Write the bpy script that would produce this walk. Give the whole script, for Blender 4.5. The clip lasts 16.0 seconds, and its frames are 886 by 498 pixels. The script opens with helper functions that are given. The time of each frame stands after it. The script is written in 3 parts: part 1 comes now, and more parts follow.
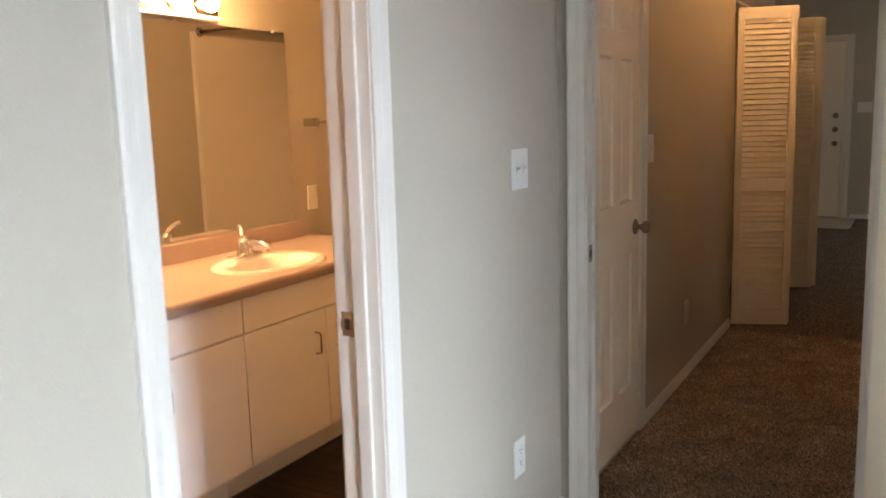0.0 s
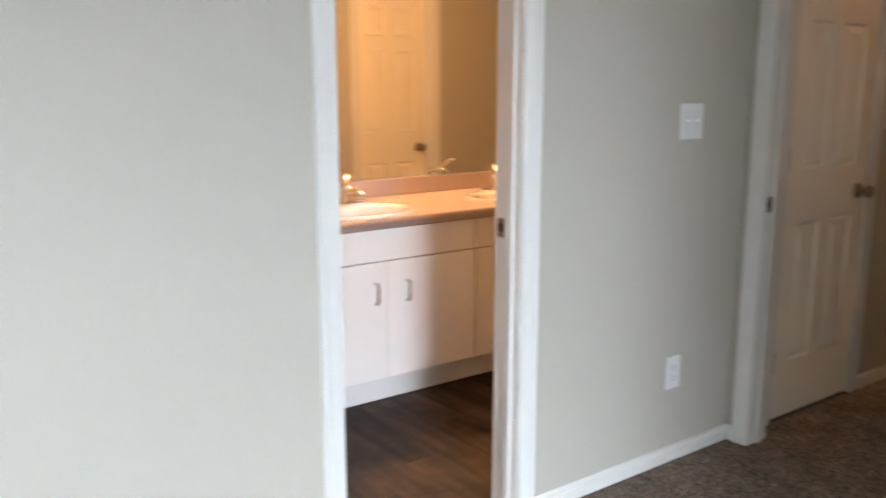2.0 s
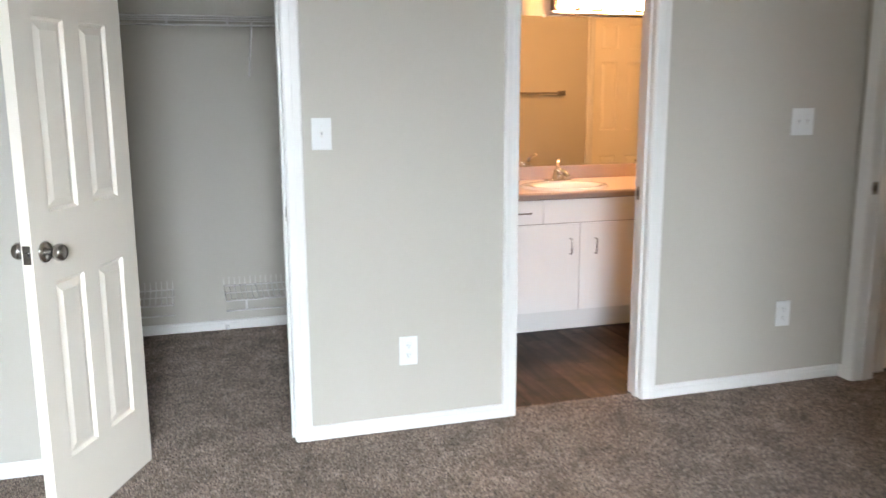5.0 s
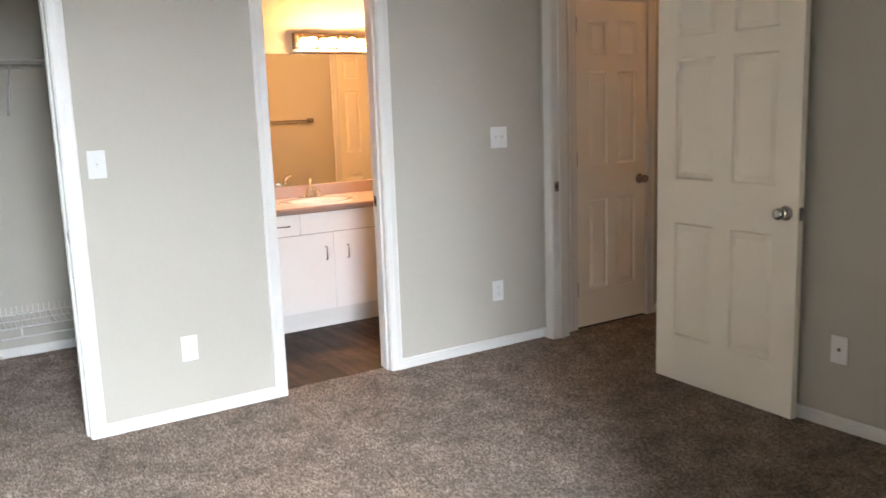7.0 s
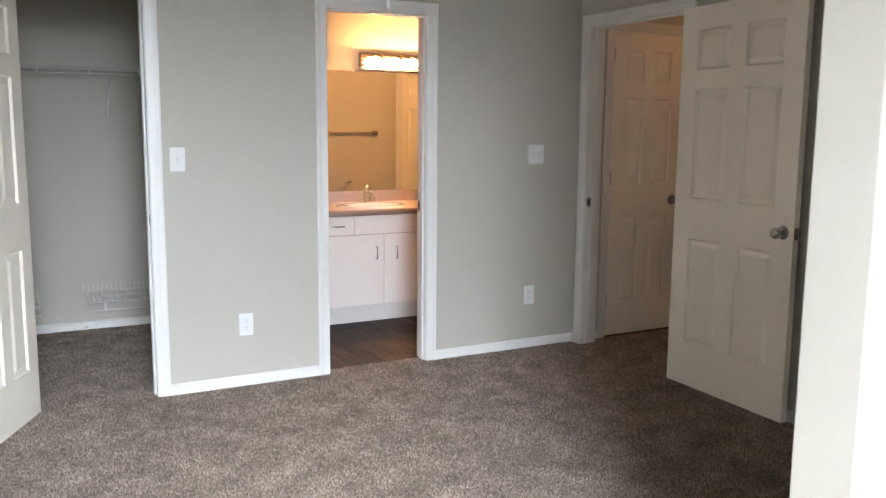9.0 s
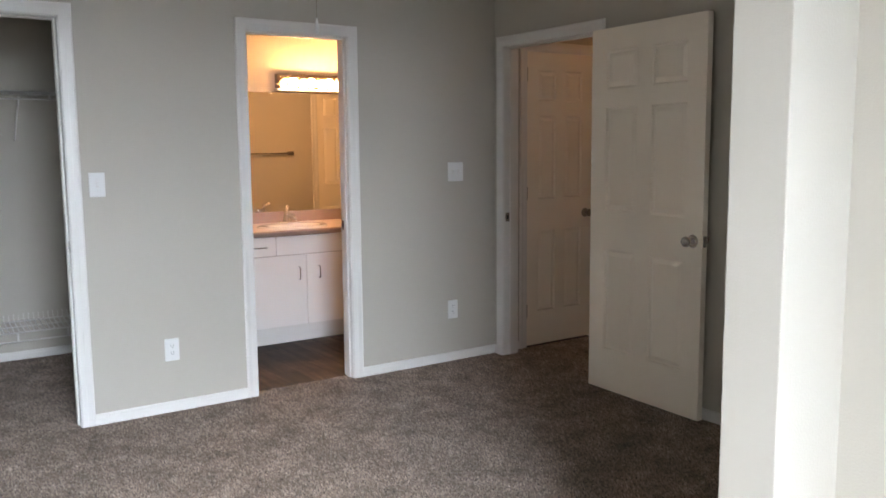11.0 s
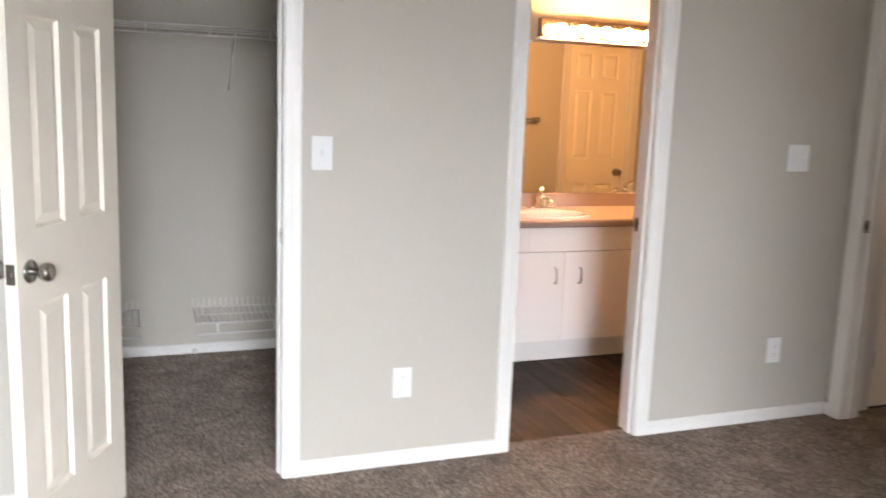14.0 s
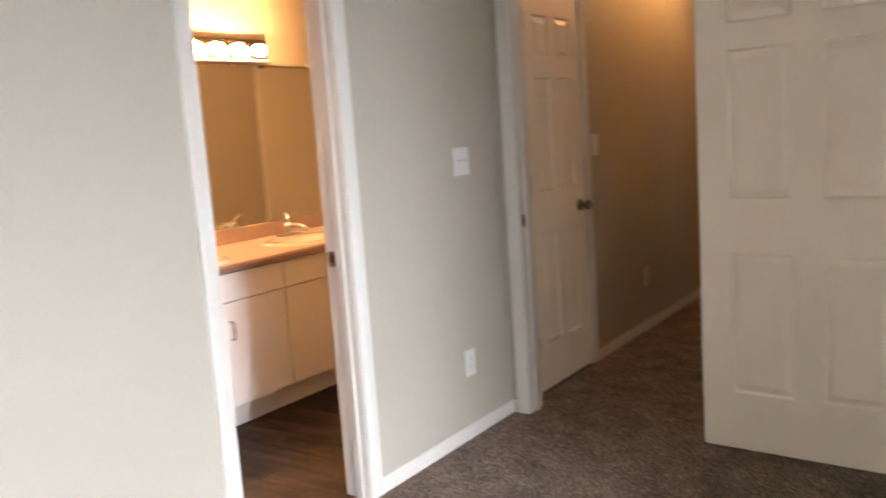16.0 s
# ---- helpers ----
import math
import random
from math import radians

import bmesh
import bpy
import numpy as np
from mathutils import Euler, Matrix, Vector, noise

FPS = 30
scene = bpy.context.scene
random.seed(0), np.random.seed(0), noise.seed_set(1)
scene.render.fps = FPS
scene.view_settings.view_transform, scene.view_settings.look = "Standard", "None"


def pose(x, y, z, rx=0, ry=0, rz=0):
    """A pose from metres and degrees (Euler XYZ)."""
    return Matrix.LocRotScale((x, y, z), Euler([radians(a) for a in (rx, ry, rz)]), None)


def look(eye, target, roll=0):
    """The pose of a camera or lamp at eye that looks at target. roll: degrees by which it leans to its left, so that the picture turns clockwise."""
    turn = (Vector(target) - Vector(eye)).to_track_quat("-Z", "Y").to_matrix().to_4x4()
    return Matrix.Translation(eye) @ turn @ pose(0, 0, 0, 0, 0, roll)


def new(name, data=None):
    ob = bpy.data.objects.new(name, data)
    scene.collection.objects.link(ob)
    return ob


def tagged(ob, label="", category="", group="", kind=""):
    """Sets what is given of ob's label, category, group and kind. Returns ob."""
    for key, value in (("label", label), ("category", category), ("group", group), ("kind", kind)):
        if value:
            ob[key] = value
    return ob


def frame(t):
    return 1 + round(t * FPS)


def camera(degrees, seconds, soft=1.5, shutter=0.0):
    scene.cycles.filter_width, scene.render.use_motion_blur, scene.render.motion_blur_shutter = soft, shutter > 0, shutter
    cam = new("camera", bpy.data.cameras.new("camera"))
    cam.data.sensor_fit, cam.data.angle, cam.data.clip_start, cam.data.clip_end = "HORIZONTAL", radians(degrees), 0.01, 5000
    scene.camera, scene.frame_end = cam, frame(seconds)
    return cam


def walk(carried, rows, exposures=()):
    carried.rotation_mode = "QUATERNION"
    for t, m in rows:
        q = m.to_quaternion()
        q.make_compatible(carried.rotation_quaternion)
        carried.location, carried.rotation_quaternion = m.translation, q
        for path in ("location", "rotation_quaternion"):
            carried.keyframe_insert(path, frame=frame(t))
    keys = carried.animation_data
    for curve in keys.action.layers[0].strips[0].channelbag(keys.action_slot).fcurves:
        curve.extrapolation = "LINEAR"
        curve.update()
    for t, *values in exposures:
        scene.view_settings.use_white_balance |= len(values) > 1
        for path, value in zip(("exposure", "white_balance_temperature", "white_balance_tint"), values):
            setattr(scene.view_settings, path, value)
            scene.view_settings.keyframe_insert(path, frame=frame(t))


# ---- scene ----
cam = camera(55.8, 16.0, soft=1.45, shutter=0.6)
PATH = [
    (0, (-0.039, -1.042, 1.4), (1.677, -0.063, 1.087), -1.7),
    (0.5, (0.001, -1.261, 1.385), (1.652, -0.193, 1.018), 0.3),
    (1, (0.02, -1.489, 1.407), (1.565, -0.272, 1.046), -1.8),
    (1.5, (-0.084, -1.641, 1.4), (1.295, -0.246, 1.013), -0.0),
    (2, (-0.147, -1.832, 1.352), (1.017, -0.25, 0.972), 0.0),
    (2.5, (-0.129, -2.112, 1.392), (0.593, -0.288, 1.003), 1.4),
    (3, (-0.191, -2.315, 1.395), (0.253, -0.408, 0.985), 0.2),
    (5.5, (-0.438, -3.433, 1.396), (0.23, -1.584, 1.031), 0.0),
    (6, (-0.464, -3.649, 1.396), (0.344, -1.854, 1.044), -0.1),
    (6.5, (-0.579, -3.746, 1.403), (0.415, -2.045, 1.057), -2.0),
    (7, (-0.675, -3.869, 1.414), (0.403, -2.218, 1.082), -2.0),
    (7.5, (-0.669, -4.062, 1.39), (0.386, -2.393, 1.071), 0.4),
    (8, (-0.68, -4.213, 1.378), (0.255, -2.477, 1.046), 0.9),
    (10.5, (-0.845, -4.444, 1.401), (0.115, -2.701, 1.197), -0.5),
    (11, (-0.859, -4.418, 1.398), (0.26, -2.778, 1.155), -0.5),
    (11.5, (-0.88, -4.361, 1.386), (0.25, -2.737, 1.096), -0.1),
    (12, (-0.811, -4.198, 1.366), (0.198, -2.502, 1.042), 0.5),
    (12.5, (-0.735, -3.934, 1.39), (0.193, -2.193, 1.065), 2.0),
    (13, (-0.7, -3.627, 1.381), (0.222, -1.882, 1.058), -0.0),
    (13.5, (-0.635, -3.276, 1.383), (0.317, -1.552, 1.033), -0.2),
    (14, (-0.595, -2.983, 1.39), (0.114, -1.141, 1.064), 2.1),
    (14.5, (-0.683, -2.713, 1.387), (0.023, -0.867, 1.08), -1.3),
    (15, (-0.735, -2.437, 1.39), (0.22, -0.712, 1.059), -3.3),
    (15.5, (-0.741, -2.229, 1.386), (0.62, -0.788, 1.121), -2.2),
    (16, (-0.795, -2.027, 1.385), (0.823, -0.886, 1.1), -4.0),
]
walk(cam, [(t, look(eye, target, roll)) for t, eye, target, roll in PATH],
     [(0.0, 0.36, 6700, 14), (0.5, 0.26, 6700, 14), (1.5, 0.28, 6600, 14), (2.5, -0.15, 6500, 14), (3.0, -0.08, 6550, 14), (5.5, 0.03, 6750, 15), (7.0, 0.16, 6850, 16),
      (8.0, -0.17, 6750, 16), (10.5, -0.25, 6650, 16), (11.0, -0.5, 6650, 17), (12.0, -0.55, 7050, 19), (12.5, -0.28, 7150, 20), (13.0, 0.0, 7150, 20), (13.5, 0.05, 7100, 20), (14.5, -0.06, 7150, 20), (15.5, 0.05, 7200, 20), (16.0, 0.26, 7250, 20)])

# ---- light ----
world = bpy.data.worlds.new("overcast_sky")
scene.world = world
world.use_nodes = True
wn, wl = world.node_tree.nodes, world.node_tree.links
sky = wn.new("ShaderNodeTexSky")
sky.sky_type, sky.sun_disc = "NISHITA", False
sky.sun_elevation, sky.sun_rotation = radians(24), radians(196)
wl.new(sky.outputs[0], wn["Background"].inputs[0])
wn["Background"].inputs[1].default_value = 0.1


def area_lamp(name, m, sx, sy, watts, colour, spread=180):
    lamp = bpy.data.lights.new(name, "AREA")
    lamp.shape, lamp.size, lamp.size_y, lamp.energy, lamp.color = "RECTANGLE", sx, sy, watts, colour
    lamp.spread = radians(spread)
    ob = new(name, lamp)
    ob.matrix_world = m
    return ob


hazy = bpy.data.lights.new("hazy_sun", "SUN")
hazy.energy, hazy.angle, hazy.color = 1.9, radians(10), (1.0, 0.97, 0.93)
new("hazy_sun", hazy).matrix_world = look((-2.0, -10.0, 6.0), (-2.0 + 0.24, -9.0, 6.0 - 0.46))
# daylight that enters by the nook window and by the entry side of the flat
area_lamp("window_daylight", look((-0.68, -5.34, 1.50), (-0.66, -4.54, 0.86)), 1.0, 1.1, 14, (0.86, 0.94, 1.0))
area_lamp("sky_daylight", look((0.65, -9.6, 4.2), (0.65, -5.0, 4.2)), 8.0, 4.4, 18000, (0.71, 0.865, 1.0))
area_lamp("living_room_daylight", look((9.2, -2.9, 1.5), (9.2, 0, 1.2)), 1.5, 1.3, 14, (1.0, 0.92, 0.79))


# ---- materials ----
def material(name, colour, rough=0.5, metal=0.0, vary=0.06, scale=3.0, bump=0.0, bump_scale=200.0, spec=0.5, alt=None, fine=0.0, fine_scale=300.0, coat=0.0):
    """A surface with a slow drift of colour, a fine grain and a fine relief."""
    mat = bpy.data.materials.new(name)
    mat.use_nodes = True
    nodes, links = mat.node_tree.nodes, mat.node_tree.links
    bsdf = nodes["Principled BSDF"]
    bsdf.inputs["Roughness"].default_value = rough
    bsdf.inputs["Metallic"].default_value = metal
    bsdf.inputs["Specular IOR Level"].default_value = spec
    bsdf.inputs["Coat Weight"].default_value = coat
    coords = nodes.new("ShaderNodeTexCoord")
    slow = nodes.new("ShaderNodeTexNoise")
    slow.inputs["Scale"].default_value, slow.inputs["Detail"].default_value = scale, 5
    links.new(coords.outputs["Object"], slow.inputs["Vector"])
    mix = nodes.new("ShaderNodeMix")
    mix.data_type = "RGBA"
    other = alt or tuple(c * (1 - 2 * vary) for c in colour)
    mix.inputs[6].default_value, mix.inputs[7].default_value = (*colour, 1), (*other, 1)
    links.new(slow.outputs["Fac"], mix.inputs[0])
    out = mix.outputs[2]
    if fine:
        grain = nodes.new("ShaderNodeTexNoise")
        grain.inputs["Scale"].default_value, grain.inputs["Detail"].default_value = fine_scale, 3
        links.new(coords.outputs["Object"], grain.inputs["Vector"])
        mul = nodes.new("ShaderNodeMix")
        mul.data_type, mul.blend_type = "RGBA", "OVERLAY"
        mul.inputs[0].default_value = fine
        links.new(out, mul.inputs[6])
        links.new(grain.outputs["Color"], mul.inputs[7])
        out = mul.outputs[2]
    links.new(out, bsdf.inputs["Base Color"])
    if bump:
        relief = nodes.new("ShaderNodeTexNoise")
        relief.inputs["Scale"].default_value, relief.inputs["Detail"].default_value = bump_scale, 4
        links.new(coords.outputs["Object"], relief.inputs["Vector"])
        node = nodes.new("ShaderNodeBump")
        node.inputs["Strength"].default_value, node.inputs["Distance"].default_value = bump, 0.002
        links.new(relief.outputs["Fac"], node.inputs["Height"])
        links.new(node.outputs[0], bsdf.inputs["Normal"])
    return mat


def carpet_material():
    """Cut-pile carpet: tufts of mixed brown and grey yarn, brushed patches, deep relief."""
    mat = bpy.data.materials.new("carpet_pile")
    mat.use_nodes = True
    nodes, links = mat.node_tree.nodes, mat.node_tree.links
    bsdf = nodes["Principled BSDF"]
    bsdf.inputs["Roughness"].default_value = 0.95
    bsdf.inputs["Specular IOR Level"].default_value = 0.1
    bsdf.inputs["Sheen Weight"].default_value = 0.06
    bsdf.inputs["Sheen Roughness"].default_value = 0.6
    coords = nodes.new("ShaderNodeTexCoord")
    tuft = nodes.new("ShaderNodeTexNoise")
    tuft.inputs["Scale"].default_value, tuft.inputs["Detail"].default_value, tuft.inputs["Roughness"].default_value = 48, 4, 0.75
    brushed = nodes.new("ShaderNodeTexNoise")
    brushed.inputs["Scale"].default_value, brushed.inputs["Detail"].default_value = 7, 5
    cells = nodes.new("ShaderNodeTexVoronoi")
    cells.inputs["Scale"].default_value = 85
    for node in (tuft, brushed, cells):
        links.new(coords.outputs["Object"], node.inputs["Vector"])
    ramp = nodes.new("ShaderNodeValToRGB")
    ramp.color_ramp.elements[0].position, ramp.color_ramp.elements[0].color = 0.35, (0.040, 0.030, 0.024, 1)
    ramp.color_ramp.elements[1].position, ramp.color_ramp.elements[1].color = 0.66, (0.40, 0.32, 0.265, 1)
    middle = ramp.color_ramp.elements.new(0.5)
    middle.color = (0.165, 0.128, 0.104, 1)
    links.new(tuft.outputs["Fac"], ramp.inputs[0])
    patches = nodes.new("ShaderNodeMix")
    patches.data_type, patches.blend_type = "RGBA", "OVERLAY"
    patches.inputs[0].default_value = 0.4
    links.new(ramp.outputs[0], patches.inputs[6])
    links.new(brushed.outputs["Fac"], patches.inputs[7])
    links.new(patches.outputs[2], bsdf.inputs["Base Color"])
    add = nodes.new("ShaderNodeMath")
    add.operation = "SUBTRACT"
    links.new(tuft.outputs["Fac"], add.inputs[0])
    links.new(cells.outputs["Distance"], add.inputs[1])
    node = nodes.new("ShaderNodeBump")
    node.inputs["Strength"].default_value, node.inputs["Distance"].default_value = 1.0, 0.012
    links.new(add.outputs[0], node.inputs["Height"])
    links.new(node.outputs[0], bsdf.inputs["Normal"])
    return mat


def tuft_material():
    """Yarn of the pile: every tuft has its own tone, over slow brushed patches."""
    mat = bpy.data.materials.new("carpet_yarn")
    mat.use_nodes = True
    nodes, links = mat.node_tree.nodes, mat.node_tree.links
    bsdf = nodes["Principled BSDF"]
    bsdf.inputs["Roughness"].default_value = 0.9
    bsdf.inputs["Specular IOR Level"].default_value = 0.15
    bsdf.inputs["Sheen Weight"].default_value = 0.06
    geo, coords = nodes.new("ShaderNodeNewGeometry"), nodes.new("ShaderNodeTexCoord")
    ramp = nodes.new("ShaderNodeValToRGB")
    stops = ramp.color_ramp.elements
    stops[0].position, stops[0].color = 0.0, (0.205, 0.152, 0.119, 1)
    stops[1].position, stops[1].color = 1.0, (0.500, 0.402, 0.332, 1)
    stops.new(0.45).color = (0.315, 0.240, 0.190, 1)
    stops.new(0.80).color = (0.400, 0.311, 0.250, 1)
    links.new(geo.outputs["Random Per Island"], ramp.inputs[0])
    brushed = nodes.new("ShaderNodeTexNoise")
    brushed.inputs["Scale"].default_value, brushed.inputs["Detail"].default_value, brushed.inputs["Roughness"].default_value = 6, 6, 0.65
    links.new(coords.outputs["Object"], brushed.inputs["Vector"])
    spread = nodes.new("ShaderNodeMapRange")
    spread.inputs[1].default_value, spread.inputs[2].default_value, spread.inputs[3].default_value, spread.inputs[4].default_value = 0.37, 0.63, 0.46, 1.42
    clump = nodes.new("ShaderNodeTexNoise")
    clump.inputs["Scale"].default_value, clump.inputs["Detail"].default_value, clump.inputs["Roughness"].default_value = 42, 4, 0.65
    links.new(coords.outputs["Object"], clump.inputs["Vector"])
    both = nodes.new("ShaderNodeMix")
    both.inputs[0].default_value = 0.45
    links.new(brushed.outputs["Fac"], both.inputs[2])
    links.new(clump.outputs["Fac"], both.inputs[3])
    links.new(both.outputs[0], spread.inputs[0])
    tone = nodes.new("ShaderNodeHueSaturation")
    links.new(spread.outputs[0], tone.inputs["Value"])
    links.new(ramp.outputs[0], tone.inputs["Color"])
    links.new(tone.outputs[0], bsdf.inputs["Base Color"])
    return mat


def plank_material():
    """Dark vinyl plank with long grain; each plank has its own tone."""
    mat = bpy.data.materials.new("vinyl_plank")
    mat.use_nodes = True
    nodes, links = mat.node_tree.nodes, mat.node_tree.links
    bsdf = nodes["Principled BSDF"]
    bsdf.inputs["Roughness"].default_value = 0.55
    bsdf.inputs["Specular IOR Level"].default_value = 0.25
    coords, info = nodes.new("ShaderNodeTexCoord"), nodes.new("ShaderNodeObjectInfo")
    shift = nodes.new("ShaderNodeVectorMath")
    shift.operation = "MULTIPLY_ADD"
    shift.inputs[1].default_value = (9, 0.9, 8)
    links.new(coords.outputs["Object"], shift.inputs[0])
    times = nodes.new("ShaderNodeMath")
    times.operation = "MULTIPLY"
    times.inputs[1].default_value = 40
    links.new(info.outputs["Random"], times.inputs[0])
    links.new(times.outputs[0], shift.inputs[2])
    grain = nodes.new("ShaderNodeTexNoise")
    grain.inputs["Scale"].default_value, grain.inputs["Detail"].default_value, grain.inputs["Distortion"].default_value = 1.5, 8, 0.6
    links.new(shift.outputs[0], grain.inputs["Vector"])
    ramp = nodes.new("ShaderNodeValToRGB")
    ramp.color_ramp.elements[0].position, ramp.color_ramp.elements[0].color = 0.34, (0.014, 0.0085, 0.0062, 1)
    ramp.color_ramp.elements[1].position, ramp.color_ramp.elements[1].color = 0.76, (0.105, 0.064, 0.045, 1)
    links.new(grain.outputs["Fac"], ramp.inputs[0])
    tone = nodes.new("ShaderNodeHueSaturation")
    value = nodes.new("ShaderNodeMapRange")
    value.inputs[3].default_value, value.inputs[4].default_value = 0.65, 1.35
    links.new(info.outputs["Random"], value.inputs[0])
    links.new(value.outputs[0], tone.inputs["Value"])
    links.new(ramp.outputs[0], tone.inputs["Color"])
    scuff = nodes.new("ShaderNodeTexNoise")
    scuff.inputs["Scale"].default_value, scuff.inputs["Detail"].default_value, scuff.inputs["Roughness"].default_value = 5, 6, 0.7
    geo = nodes.new("ShaderNodeNewGeometry")
    links.new(geo.outputs["Position"], scuff.inputs["Vector"])
    worn = nodes.new("ShaderNodeMapRange")
    worn.inputs[1].default_value, worn.inputs[2].default_value, worn.inputs[3].default_value, worn.inputs[4].default_value = 0.38, 0.68, 0.5, 1.5
    links.new(scuff.outputs["Fac"], worn.inputs[0])
    wear = nodes.new("ShaderNodeHueSaturation")
    links.new(worn.outputs[0], wear.inputs["Value"])
    links.new(tone.outputs[0], wear.inputs["Color"])
    links.new(wear.outputs[0], bsdf.inputs["Base Color"])
    node = nodes.new("ShaderNodeBump")
    node.inputs["Strength"].default_value, node.inputs["Distance"].default_value = 0.25, 0.001
    links.new(grain.outputs["Fac"], node.inputs["Height"])
    links.new(node.outputs[0], bsdf.inputs["Normal"])
    return mat


def glow_material(name, colour, strength):
    mat = bpy.data.materials.new(name)
    mat.use_nodes = True
    bsdf = mat.node_tree.nodes["Principled BSDF"]
    bsdf.inputs["Base Color"].default_value = (0.9, 0.88, 0.84, 1)
    bsdf.inputs["Emission Color"].default_value = (*colour, 1)
    bsdf.inputs["Emission Strength"].default_value = strength
    return mat


PAINT = material("greige_wall_paint", (0.462, 0.428, 0.367), 0.62, vary=0.02, scale=1.2, bump=0.35, bump_scale=170, spec=0.35)
CEIL = material("ceiling_paint", (0.60, 0.545, 0.465), 0.8, vary=0.02, bump=0.5, bump_scale=90)
TRIM = material("white_trim_enamel", (0.72, 0.70, 0.665), 0.32, vary=0.02, scale=4, bump=0.08, bump_scale=60)
DOOR = material("white_door_enamel", (0.86, 0.79, 0.68), 0.36, vary=0.02, scale=3, bump=0.12, bump_scale=240)
LAMINATE = material("white_laminate", (0.80, 0.77, 0.745), 0.38, vary=0.015, scale=3, bump=0.04, bump_scale=300)
KICK = material("toe_kick_board", (0.70, 0.68, 0.65), 0.5, vary=0.03)
COUNTER = material("mauve_laminate_counter", (0.455, 0.36, 0.325), 0.3, vary=0.05, scale=20, fine=0.35, fine_scale=420)
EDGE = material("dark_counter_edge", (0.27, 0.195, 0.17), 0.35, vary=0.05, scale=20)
PORCELAIN = material("white_porcelain", (0.86, 0.84, 0.80), 0.12, vary=0.01, coat=0.4)
CHROME = material("polished_chrome", (0.82, 0.82, 0.83), 0.08, metal=1.0, vary=0.02)
NICKEL = material("satin_nickel", (0.50, 0.475, 0.45), 0.24, metal=1.0, vary=0.05, scale=30)
# chrome with the brown reflection of the dim room put into its colour
SATIN = material("room_tinted_chrome", (0.33, 0.275, 0.225), 0.20, metal=1.0, vary=0.05, scale=12)
BRONZE = material("aged_bronze", (0.29, 0.24, 0.195), 0.28, metal=1.0, vary=0.08, scale=30)
DARK = material("dark_slot", (0.025, 0.022, 0.02), 0.7, vary=0.1)
PLATE = material("white_plastic_plate", (0.72, 0.72, 0.705), 0.35, vary=0.01)
WIRE = material("white_vinyl_wire", (0.67, 0.65, 0.62), 0.4, vary=0.03)
LOUVER = material("cream_louver_paint", (0.84, 0.80, 0.74), 0.45, vary=0.04, scale=6)
SURROUND = material("cream_tub_surround", (0.78, 0.73, 0.66), 0.25, vary=0.02)
TILE = material("beige_entry_tile", (0.52, 0.47, 0.40), 0.35, vary=0.08, scale=9)
CARPET = carpet_material()
YARN = tuft_material()
PLANK = plank_material()
BULB = glow_material("lit_bulb_glass", (1.0, 0.53, 0.21), 320.0)
HALL_GLOW = glow_material("lit_hall_globe", (1.0, 0.51, 0.19), 190.0)
MIRROR = material("mirror_silver", (0.86, 0.87, 0.86), 0.0, metal=1.0, vary=0.0)


# ---- mesh helpers ----
def mesh_object(name, bm, mat, smooth=False):
    bmesh.ops.recalc_face_normals(bm, faces=bm.faces)
    data = bpy.data.meshes.new(name)
    bm.to_mesh(data)
    bm.free()
    data.materials.append(mat)
    for poly in data.polygons:
        poly.use_smooth = smooth
    return new(name, data)


def part(name, bm, mat, parent, label="", smooth=False):
    ob = mesh_object(name, bm, mat, smooth)
    ob.parent = parent
    if label:
        tagged(ob, label)
    return ob


def thing(name, label, category, m=None, group="", kind=""):
    ob = tagged(new(name), label, category, group, kind)
    if m is not None:
        ob.matrix_basis = m
    return ob


def setting(name, bm, mat, label, category):
    return tagged(mesh_object(name, bm, mat), label, category, kind="structure")


def box(bm, x0, x1, y0, y1, z0, z1, bevel=0.0):
    """A box, with its edges rounded off by bevel."""
    made = bmesh.ops.create_cube(bm, size=1)["verts"]
    for v in made:
        v.co = Vector((x0 + (v.co.x + 0.5) * (x1 - x0), y0 + (v.co.y + 0.5) * (y1 - y0), z0 + (v.co.z + 0.5) * (z1 - z0)))
    if bevel:
        edges = list({e for v in made for e in v.link_edges})
        bmesh.ops.bevel(bm, geom=edges, offset=bevel, segments=2, affect="EDGES", profile=0.6)
    return bm


def boxed(*args, bevel=0.0):
    return box(bmesh.new(), *args, bevel=bevel)


def lathe(profile, m=None, steps=24):
    """Turn (radius, height) pairs round the z axis."""
    bm = bmesh.new()
    rings = []
    for r, h in profile:
        if r < 1e-5:
            rings.append([bm.verts.new((0, 0, h))])
        else:
            rings.append([bm.verts.new((r * math.cos(2 * math.pi * k / steps), r * math.sin(2 * math.pi * k / steps), h)) for k in range(steps)])
    for a, b in zip(rings, rings[1:]):
        for k in range(steps):
            j = (k + 1) % steps
            if len(a) == 1 and len(b) > 1:
                bm.faces.new((a[0], b[k], b[j]))
            elif len(b) == 1 and len(a) > 1:
                bm.faces.new((a[k], a[j], b[0]))
            elif len(a) > 1:
                bm.faces.new((a[k], a[j], b[j], b[k]))
    if m is not None:
        bm.transform(m)
    return bm


